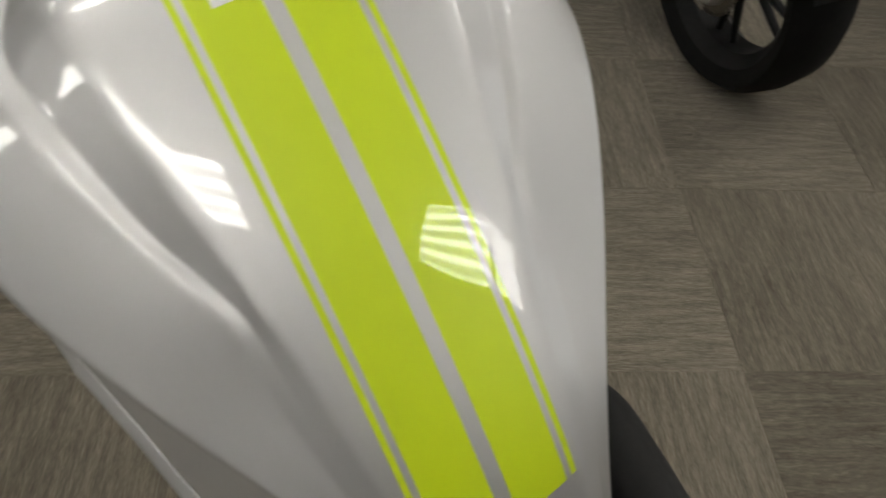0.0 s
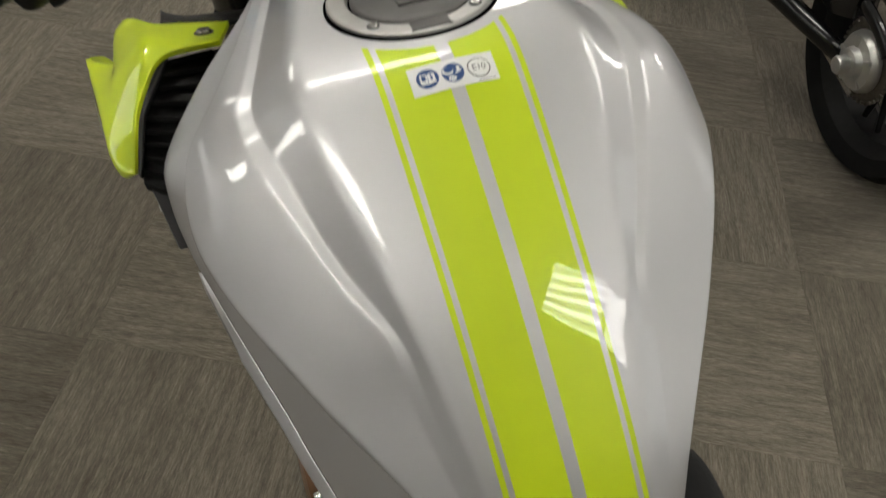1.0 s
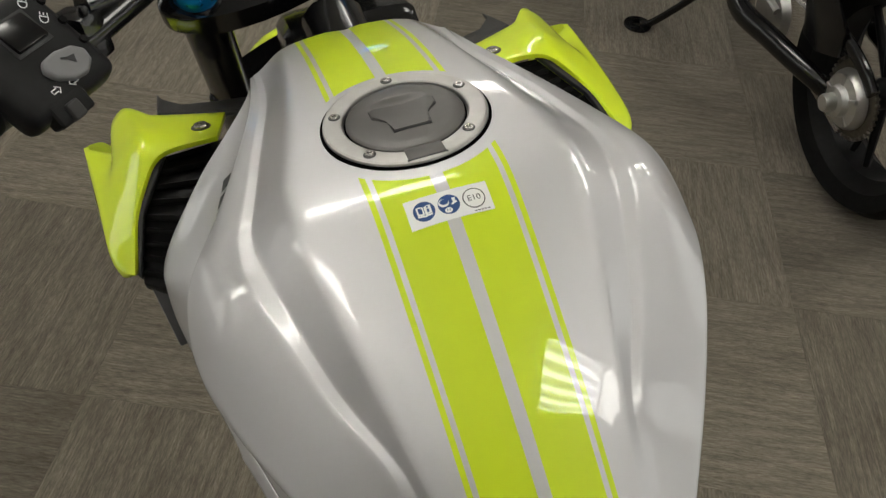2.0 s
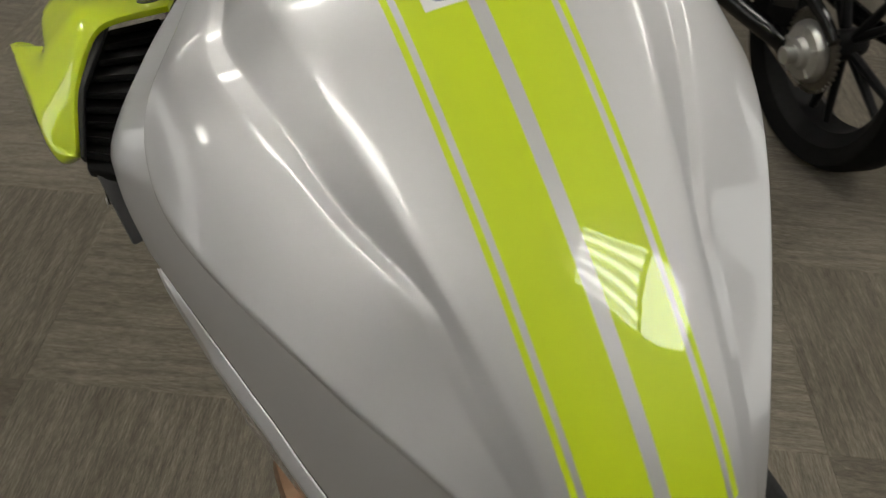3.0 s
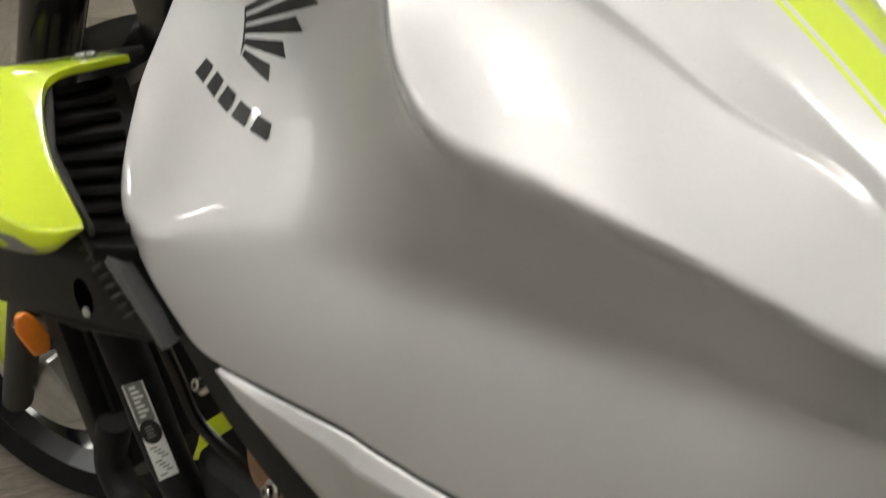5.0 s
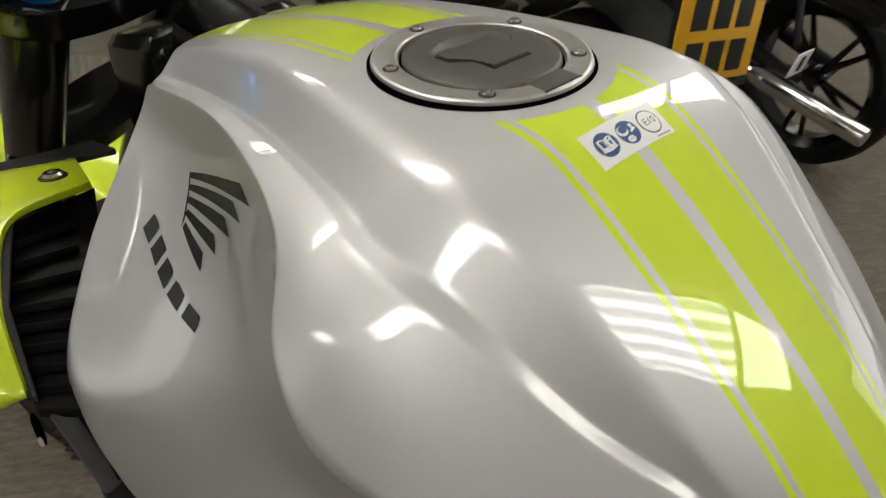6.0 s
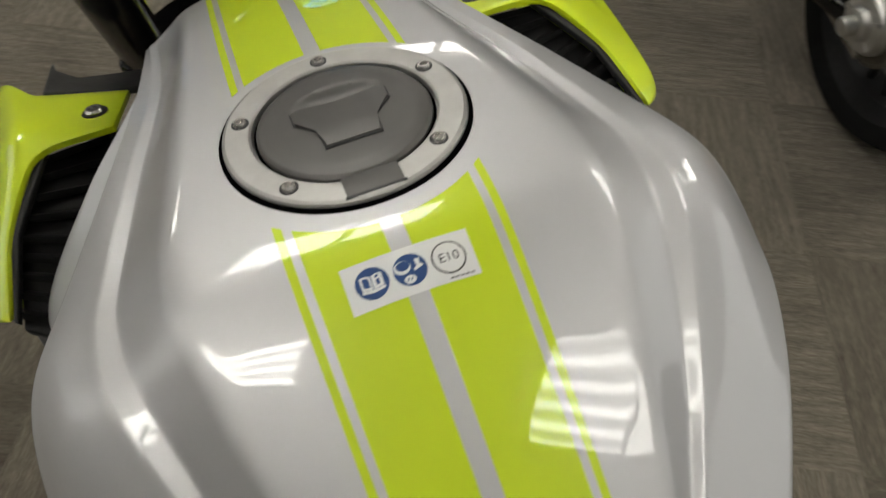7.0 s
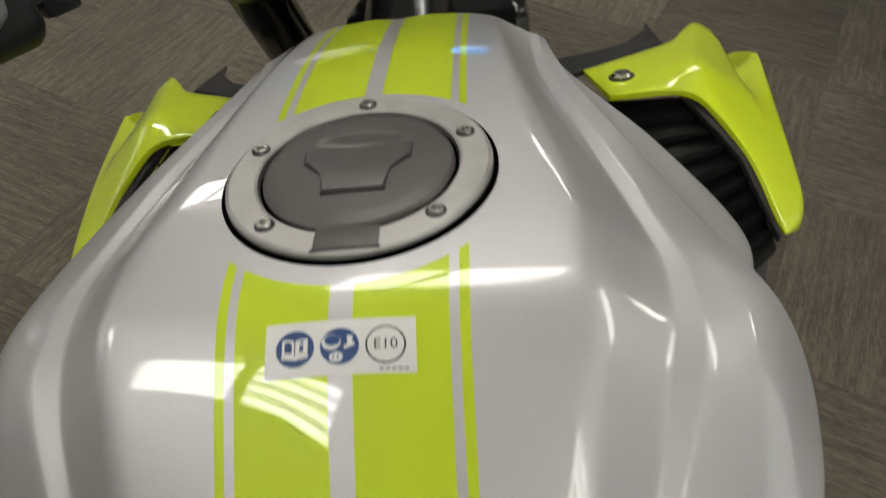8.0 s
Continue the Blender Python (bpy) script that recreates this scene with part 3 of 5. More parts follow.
# fuel sticker below the filler
def sticker():
    c, s = math.cos(radians(-0.5)), math.sin(radians(-0.5))

    def place(lift):
        # u across, v up the slope, both in metres from the middle
        return lambda u, v: on_top(c * u - s * v * 0.83, -0.0953 + s * u + c * v * 0.83, lift)

    w, h = 0.0278, 0.0108
    decal("fuel_sticker", [(-w, -h), (w, -h), (w, h), (-w, h)], place(0.0004), M_WHITE, tank, "white fuel sticker with two blue signs and E10")
    for cx in (-0.0165, 0.0):
        decal("blue_sign", disc_outline(0.0072, 28, cx, 0.0), place(0.0006), M_INKBLUE, tank)
    # open book: an outlined page and a filled one with an i
    bx = -0.0165
    decal("book_cover", [(bx - 0.0050, -0.0036), (bx, -0.0044), (bx + 0.0050, -0.0036), (bx + 0.0050, -0.0024), (bx, -0.0031), (bx - 0.0050, -0.0024)], place(0.0008), M_WHITE, tank, cells=3)
    decal("book_page", [(bx - 0.0048, -0.0022), (bx - 0.0002, -0.0030), (bx - 0.0002, 0.0030), (bx - 0.0024, 0.0038), (bx - 0.0048, 0.0036)], place(0.0008), M_WHITE, tank, cells=3)
    decal("book_print", [(bx - 0.0038, -0.0012), (bx - 0.0011, -0.0018), (bx - 0.0011, 0.0022), (bx - 0.0024, 0.0028), (bx - 0.0038, 0.0027)], place(0.0010), M_INKBLUE, tank, cells=2)
    decal("book_page", [(bx + 0.0002, -0.0030), (bx + 0.0048, -0.0022), (bx + 0.0048, 0.0036), (bx + 0.0024, 0.0038), (bx + 0.0002, 0.0030)], place(0.0008), M_WHITE, tank, cells=3)
    decal("book_print", [(bx + 0.0018, -0.0015), (bx + 0.0033, -0.0013), (bx + 0.0033, 0.0012), (bx + 0.0018, 0.0010)], place(0.0010), M_INKBLUE, tank, cells=2)
    decal("book_print", [(bx + 0.0019, 0.0018), (bx + 0.0032, 0.0019), (bx + 0.0032, 0.0030), (bx + 0.0019, 0.0029)], place(0.0010), M_INKBLUE, tank, cells=2)
    # filling sign: a ringed tank mouth, a nozzle and a hand
    decal("tank_sign", [(-0.0030 + 0.0036 * math.cos(a), 0.0016 + 0.0030 * math.sin(a)) for a in np.linspace(0, 2 * math.pi, 21)[:-1]], place(0.0008), M_WHITE, tank, cells=4)
    decal("tank_sign_field", [(-0.0026 + 0.0029 * math.cos(a), 0.0022 + 0.0021 * math.sin(a)) for a in np.linspace(0, 2 * math.pi, 21)[:-1]], place(0.0010), M_INKBLUE, tank, cells=3)
    decal("nozzle_sign", [(0.0018, -0.0012), (0.0058, 0.0002), (0.0052, 0.0014), (0.0046, 0.0012), (0.0050, 0.0038), (0.0026, 0.0040), (0.0030, 0.0008), (0.0014, -0.0002)], place(0.0008), M_WHITE, tank, cells=3)
    decal("hand_sign", [(-0.0012 + 0.0026 * math.cos(a), -0.0042 + 0.0019 * math.sin(a)) for a in np.linspace(0, 2 * math.pi, 15)[:-1]], place(0.0008), M_WHITE, tank, cells=3)
    for k in range(2):
        decal("hand_line", [(-0.0026 + 0.0016 * k, -0.0048), (-0.0021 + 0.0016 * k, -0.0048), (-0.0015 + 0.0016 * k, -0.0034), (-0.0020 + 0.0016 * k, -0.0034)], place(0.0010), M_INKBLUE, tank, cells=1)
    # ringed E10
    decal("ring_sign", disc_outline(0.0074, 32, 0.0168, 0.0), place(0.0006), M_INK_AND_SHADE, tank)
    decal("ring_sign_field", disc_outline(0.0067, 32, 0.0168, 0.0), place(0.0008), M_WHITE, tank)
    cu = bpy.data.curves.new("fuel_letters", "FONT")
    cu.body, cu.size, cu.align_x, cu.align_y = "E10", 0.0058, "CENTER", "CENTER"
    cu.resolution_u = 3
    ob = new("fuel_letters", cu)
    me = bpy.data.meshes.new_from_object(ob.evaluated_get(bpy.context.evaluated_depsgraph_get()))
    bpy.data.objects.remove(ob)
    f = place(0.0010)
    for v in me.vertices:
        v.co = f(v.co.x * 1.05 + 0.0168, v.co.y)
    me.materials.clear()
    me.materials.append(M_INK_AND_SHADE)
    ob = new("fuel_letters", me)
    ob.parent = tank
    for k in range(5):
        u = 0.0145 + 0.0022 * k
        decal("small_print", [(u, -0.0096), (u + 0.0017, -0.0096), (u + 0.0017, -0.0088), (u, -0.0088)], place(0.0006), M_GREYINK, tank, cells=2)


sticker()


# wing badge on each flank: a plain winged shape over a row of bars
def badge(sign):
    def strip(name, a, b, w0, w1, label=""):
        """A film from a to b, both (y, z) on the flank, of those widths."""
        d = Vector((b[0] - a[0], b[1] - a[1]))
        n = Vector((-d.y, d.x)).normalized()

        def place(u, v):
            q = Vector(a) + d * u + n * v
            return on_side(q.x, q.y, 0.0005, sign)

        decal(name, [(0, -w0 / 2), (0.86, -w1 / 2), (1, w1 / 2), (0, w0 / 2)], place, M_INK_AND_SHADE, tank, label, 6)

    tips = ((0.027, -0.039), (0.041, -0.056), (0.055, -0.072), (0.066, -0.087), (0.074, -0.100))
    for k, tip in enumerate(tips):
        root = (0.1300 - 0.0044 * k, -0.0765 - 0.0048 * k)
        strip("wing_feather", root, tip, 0.0030, 0.0092 - 0.0005 * k, "black winged badge")
    strip("wing_feather", (0.1315, -0.0750), (0.1130, -0.0975), 0.0016, 0.0022)
    for k in range(5):
        a = (0.1500 - 0.0192 * k, -0.1075 - 0.0036 * k)
        strip("badge_bar", a, (a[0] - 0.0148, a[1] - 0.0028), 0.0074, 0.0076)


for sign in (-1, 1):
    badge(sign)


def mirrored(pts, sign):
    return [Vector((sign * p[0], p[1], p[2])) for p in pts]


def shell(name, verts, faces, thick, material, parent, label="", bevel=0.004, seg=3):
    """A panel with thickness and rounded edges, from a coarse shape."""
    bm = bmesh.new()
    vs = [bm.verts.new(v) for v in verts]
    for f in faces:
        bm.faces.new([vs[i] for i in f])
    bmesh.ops.recalc_face_normals(bm, faces=bm.faces)
    bmesh.ops.solidify(bm, geom=bm.faces[:], thickness=thick)
    bmesh.ops.bevel(bm, geom=[e for e in bm.edges if e.is_manifold and e.calc_face_angle(0) > radians(8)], offset=bevel, segments=seg, affect="EDGES", profile=0.5, clamp_overlap=True)
    return part(name, bm, material, parent, label, edge=50)


def soft_shell(name, verts, faces, thick, soft, material, parent, label=""):
    """A moulded panel: coarse faces rounded by subdivision, with creased edges (soft: edge -> crease) and thickness."""
    bm = bmesh.new()
    vs = [bm.verts.new(v) for v in verts]
    for f in faces:
        bm.faces.new([vs[i] for i in f])
    bmesh.ops.recalc_face_normals(bm, faces=bm.faces)
    bm.normal_update()
    if sum(f.normal.z * f.calc_area() for f in bm.faces) < 0:
        bmesh.ops.reverse_faces(bm, faces=bm.faces[:])
    bm.verts.index_update()
    layer = bm.edges.layers.float.new("crease_edge")
    for e in bm.edges:
        key = tuple(sorted(v.index for v in e.verts))
        e[layer] = soft.get(key, 0.45 if e.is_boundary else 0.25)
    ob = part(name, bm, material, parent, label, edge=180)
    sub = ob.modifiers.new("round", "SUBSURF")
    sub.levels = sub.render_levels = 3
    sol = ob.modifiers.new("thick", "SOLIDIFY")
    sol.thickness, sol.offset = thick, -1.0
    bev = ob.modifiers.new("edge", "BEVEL")
    bev.width, bev.segments, bev.limit_method, bev.angle_limit = thick * 0.3, 2, "ANGLE", radians(50)
    bpy.context.view_layer.update()
    made = bpy.data.meshes.new_from_object(ob.evaluated_get(bpy.context.evaluated_depsgraph_get()))
    ob.modifiers.clear()
    ob.data = made
    return ob


def shroud(sign):
    """Lime side shroud: an arm over the radiator, a ridged cheek and a lower side with a grey band."""
    P = [(0.146, 0.232, -0.112), (0.134, 0.292, -0.122), (0.207, 0.228, -0.109), (0.212, 0.327, -0.123), (0.242, 0.382, -0.131), (0.267, 0.337, -0.162), (0.302, 0.374, -0.167), (0.279, 0.245, -0.152), (0.249, 0.118, -0.166), (0.240, 0.246, -0.230), (0.262, 0.42, -0.250), (0.293, 0.43, -0.195), (0.216, 0.250, -0.103), (0.265, 0.372, -0.144), (0.272, 0.146, -0.166), (0.258, 0.255, -0.136), (0.295, 0.268, -0.190), (0.266, 0.133, -0.186), (0.238, 0.176, -0.137), (0.260, 0.192, -0.148)]
    F = [(0, 1, 3, 12, 2), (3, 4, 12), (12, 4, 13, 15), (15, 13, 5), (15, 5, 6, 7), (2, 12, 18), (12, 15, 19, 18), (15, 7, 14, 19), (18, 19, 14, 8), (7, 6, 16), (7, 16, 17, 14), (14, 17, 8), (8, 17, 9), (17, 16, 9), (16, 6, 11), (16, 11, 10, 9)]
    soft = {(0, 2): 1.0, (2, 18): 0.95, (8, 18): 0.9, (0, 1): 1.0, (1, 3): 0.8, (3, 12): 0.5, (2, 12): 0.3, (6, 7): 0.7, (7, 14): 0.7, (13, 15): 0.1, (5, 15): 0.6, (12, 15): 0.7, (15, 19): 0.6, (12, 13): 0.4, (8, 14): 0.6}
    ob = soft_shell("side_shroud", mirrored(P, sign), F, 0.005, soft, M_LIME, bike, "lime yellow radiator shroud")
    arm = BVHTree.FromPolygons([v.co[:] for v in ob.data.vertices], [p.vertices[:] for p in ob.data.polygons])
    at, n, _, _ = arm.ray_cast(Vector((sign * 0.160, 0.264, 0.1)), Vector((0, 0, -1)))
    m = along(at, n)
    # dark disc laid on the arm, painting the shade round the sunk screw
    bm = bmesh.new()
    lathe(bm, [(0.0, 0.0006), (0.0100, 0.0006), (0.0104, -0.001)], m, 24)
    part("screw_recess_shade", bm, M_INK_AND_SHADE, ob, "dark disc painting the shade of a screw recess")
    bm = bmesh.new()
    lathe(bm, [(0.0, 0.0012), (0.003, 0.0012), (0.0035, 0.0038), (0.0062, 0.0038), (0.0078, 0.002), (0.0078, -0.003)], m, 24)
    part("shroud_screw", bm, M_STEEL, ob, "bright button-head screw")
    # grey band with two open shapes on the lower side
    skin = BVHTree.FromPolygons([v.co[:] for v in ob.data.vertices], [p.vertices[:] for p in ob.data.polygons])
    a, b, c, d = [Vector(q) for q in ((0.144, -0.1735), (0.40, -0.182), (0.405, -0.200), (0.150, -0.1885))]

    def flat(u, v, lift=0.0006):
        q = a.lerp(b, u).lerp(d.lerp(c, u), v)
        p, n, _, _ = skin.ray_cast(Vector((sign * 0.6, q.x, q.y)), Vector((-sign, 0, 0)))
        if p is None:
            p, n = Vector((sign * 0.25, q.x, q.y)), Vector((sign, 0, 0))
        return p + Vector((sign * lift, 0, 0))

    decal("grey_band", [(0.0, 0.5), (0.06, 0.0), (1.0, 0.0), (1.0, 1.0), (0.06, 1.0)], flat, M_GREYINK, ob, "grey printed band", 14)
    for u0 in (0.09, 0.30):
        decal("band_cutout", [(u0, 0.5), (u0 + 0.03, 0.22), (u0 + 0.17, 0.22), (u0 + 0.17, 0.78), (u0 + 0.03, 0.78)], lambda u, v: flat(u, v, 0.0011), M_LIME, ob, cells=5)
        decal("band_mark", [(u0 + 0.06, 0.42), (u0 + 0.15, 0.42), (u0 + 0.15, 0.58), (u0 + 0.06, 0.58)], lambda u, v: flat(u, v, 0.0015), M_GREYINK, ob, cells=3)
    # intake grille between shroud and tank: a black floor, slanted fins and a rim along the shroud
    Q = mirrored([(0.135, 0.264, -0.134), (0.203, 0.241, -0.126), (0.236, 0.182, -0.152), (0.246, 0.124, -0.180), (0.222, 0.108, -0.186), (0.178, 0.160, -0.160)], sign)
    g = shell("intake_grille", Q, [(0, 1, 2, 3, 4, 5)], 0.012, M_BLACK, bike, "black ribbed intake grille", 0.002)
    for k in range(9):
        t = (k + 0.5) / 9.2
        o = Q[1].lerp(Q[2], t * 2) if t < 0.5 else Q[2].lerp(Q[3], t * 2 - 1)
        i = Q[0].lerp(Q[5], t * 2) if t < 0.5 else Q[5].lerp(Q[4], t * 2 - 1)
        d = i - o
        bm = bmesh.new()
        m = Matrix.Translation(o + d * 0.42 + Vector((0, 0, 0.004))) @ d.to_track_quat("X", "Z").to_matrix().to_4x4() @ pose(0, 0, 0, 32 * sign, 0, 0)
        box(bm, (d.length * 0.66, 0.0082, 0.0055), m, 0.0016)
        part("grille_rib", bm, M_RUBBER, g)
    up = Vector((0, 0, 0.006))
    inner = [q.lerp(p, 0.10) + up for q, p in ((Q[1], Q[0]), (Q[2], Q[5]), (Q[3], Q[4]))]
    rim = [Q[1] + up, Q[2] + up, Q[3] + up, *inner[::-1]]
    shell("grille_frame", rim, [(0, 1, 4, 5), (1, 2, 3, 4)], 0.008, M_GREYPL, g, "dark grey grille edge", 0.0012)
    # black bracket behind the arm
    R = mirrored([(0.105, 0.285, -0.128), (0.150, 0.298, -0.128), (0.205, 0.326, -0.128), (0.213, 0.445, -0.165), (0.203, 0.400, -0.152), (0.180, 0.362, -0.144), (0.14, 0.342, -0.14), (0.105, 0.335, -0.14)], sign)
    shell("shroud_bracket", R, [tuple(range(8))], 0.006, M_GREYPL, bike, "dark grey bracket behind the shroud", 0.002)
    # moulded corner panel under the shroud
    T = mirrored([(0.232, 0.136, -0.178), (0.226, 0.094, -0.240), (0.227, 0.112, -0.252), (0.238, 0.210, -0.278), (0.240, 0.300, -0.296), (0.241, 0.400, -0.322), (0.242, 0.400, -0.272), (0.240, 0.285, -0.228), (0.240, 0.200, -0.205)], sign)
    t = shell("corner_panel", T, [tuple(range(9))], 0.012, M_BLACK, bike, "black moulded corner panel", 0.003)
    # no opening is cut: a near-black oval paints the shade inside
    bm = bmesh.new()
    hole = along(Vector((sign * 0.2455, 0.160, -0.227)), (sign, -0.1, 0.1))
    slab(bm, [(0.009 * math.cos(a), 0.013 * math.sin(a)) for a in np.linspace(0, 2 * math.pi, 25)[:-1]], 0.0012, hole, 0.0004)
    part("panel_hole_shade", bm, M_VOID, t, "dark oval plate painting the shade of a hole")
    bm = bmesh.new()
    lathe(bm, [(0.0, 0.0005), (0.0015, 0.0005), (0.002, 0.0015), (0.003, 0.0015), (0.0035, 0.0)], hole @ pose(0.002, -0.009, 0.0012), 14)
    part("panel_screw", bm, M_CAST, t, "small bright screw")
    A, B = Vector((sign * 0.2365, 0.130, -0.182)), Vector((sign * 0.2285, 0.097, -0.244))
    d = B - A
    rim = Matrix.Translation((A + B) / 2) @ d.to_track_quat("X", "Y").to_matrix().to_4x4()
    bm = bmesh.new()
    box(bm, (d.length, 0.008, 0.012), rim, 0.0025)
    part("panel_rim", bm, M_RIM, t, "satin grey rim")
    for k in range(8):
        q = A.lerp(B, 0.08 + 0.10 * k) + Vector((sign * 0.006, 0.014 + 0.0006 * k, 0.001))
        bm = bmesh.new()
        box(bm, (0.0022, 0.012, 0.006), Matrix.Translation(q) @ d.to_track_quat("X", "Y").to_matrix().to_4x4(), 0.0006, 1)
        part("panel_tooth", bm, M_GREYPL, t)
    return ob


for sign in (-1, 1):
    shroud(sign)


def side_panel(sign):
    """Silver panel under the tank: a bright bevelled top edge and a flat lower face."""
    seam = spline(TANK_LINES[10][2], 100)[14:93]
    rows = []
    for k, (drop, out) in enumerate(((-0.001, -0.018), (-0.0035, -0.004), (-0.005, 0.000), (-0.0130, 0.0070), (-0.0160, 0.0080), (-0.085, 0.001), (-0.110, -0.006), (-0.120, -0.016))):
        row = []
        for i, p in enumerate(seam):
            t = i / (len(seam) - 1)
            short = min(1.0, max(0.03, (0.088 - p[1]) / 0.105)) if k > 4 else min(1.0, 0.25 + 8 * t) if k > 2 else 1.0
            row.append(Vector((sign * (p[0] + out * (1 if k < 3 else min(1.0, 0.2 + 4 * t))), p[1] - (0.012 if k > 4 else 0) * (1 - t), p[2] + drop * short)))
        rows.append(row)
    n = len(seam)
    verts = [p for r in rows for p in r]
    faces = [(a * n + b, a * n + b + 1, (a + 1) * n + b + 1, (a + 1) * n + b) for a in range(len(rows) - 1) for b in range(n - 1)]
    link("side_panel", verts, faces, M_SILVER, bike, "silver side panel with a bevelled top edge", edge=14)
    # black tube that paints the dark gap between tank and panel
    bm = bmesh.new()
    tube(bm, [Vector((sign * (p[0] - 0.006), p[1], p[2] - 0.002)) for p in seam[::6]], 0.005, 8, 4)
    part("seam_shade", bm, M_BLACK, bike, "black strip painting the shade in the seam")
    # frame rail under the panel's front edge
    a = smooth_path(mirrored([(0.185, 0.235, -0.270), (0.168, 0.222, -0.322), (0.166, 0.173, -0.388), (0.165, 0.101, -0.440), (0.162, 0.016, -0.466), (0.150, -0.10, -0.52)], sign), 4)
    b = smooth_path(mirrored([(0.192, 0.160, -0.235), (0.166, 0.150, -0.295), (0.160, 0.092, -0.340), (0.156, 0.040, -0.378), (0.152, -0.03, -0.405), (0.145, -0.14, -0.45)], sign), 4)
    k = len(a)
    shell("frame_rail", a + b, [(i, i + 1, k + i + 1, k + i) for i in range(k - 1)], 0.018, M_BLACK, bike, "black frame rail", 0.003)


for sign in (-1, 1):
    side_panel(sign)


def seat():
    rows = []
    for t in np.linspace(0, 1, 24):
        y = -0.338 - 0.50 * t
        zc = -0.262 - 0.055 * math.sin(min(1, t * 1.6) * math.pi * 0.5) + 0.05 * max(0, t - 0.6)
        w = 0.050 + 0.120 * math.sin(min(1.0, t * 1.3) * math.pi / 2)
        row = []
        for a in np.linspace(-1, 1, 25):
            x = w * math.copysign(abs(a) ** 0.8, a)
            z = zc - 0.02 * abs(a) ** 2 - 0.11 * max(0, abs(a) - 0.72) / 0.28
            row.append((x, y + 0.02 * a * a * (1 - t), z))
        rows.append(row)
    n = len(rows[0])
    v = [p for r in rows for p in r]
    f = [(i * n + j, i * n + j + 1, (i + 1) * n + j + 1, (i + 1) * n + j) for i in range(len(rows) - 1) for j in range(n - 1)]
    link("seat", v, f, M_SEAT, bike, "black vinyl rider's seat")
    # added box that keeps the gap under the tail dark
    bm = bmesh.new()
    box(bm, (0.13, 0.22, 0.07), pose(0, -0.27, -0.405, 10), 0.02, 3)
    part("tail_gap_filler", bm, M_BLACK, bike, "black box added to darken the gap under the tank's tail")
    for sign in (-1, 1):
        bm = bmesh.new()
        tube(bm, mirrored([(0.130, -0.182, -0.405), (0.140, -0.205, -0.398), (0.130, -0.26, -0.392), (0.118, -0.31, -0.385), (0.11, -0.38, -0.37), (0.11, -0.48, -0.36)], sign), (0.026, 0.036), 18, 6)
        part("seat_wing", bm, M_SEAT, bike, "black padded edge of the seat")
        Q = mirrored([(0.104, -0.190, -0.392), (0.076, -0.262, -0.362), (0.060, -0.284, -0.345), (0.080, -0.33, -0.345), (0.125, -0.43, -0.37), (0.145, -0.45, -0.44), (0.116, -0.24, -0.43)], sign)
        shell("seat_cowl", Q, [tuple(range(7))], 0.012, M_BLACK, bike, "black cowl beside the seat", 0.003)


seat()


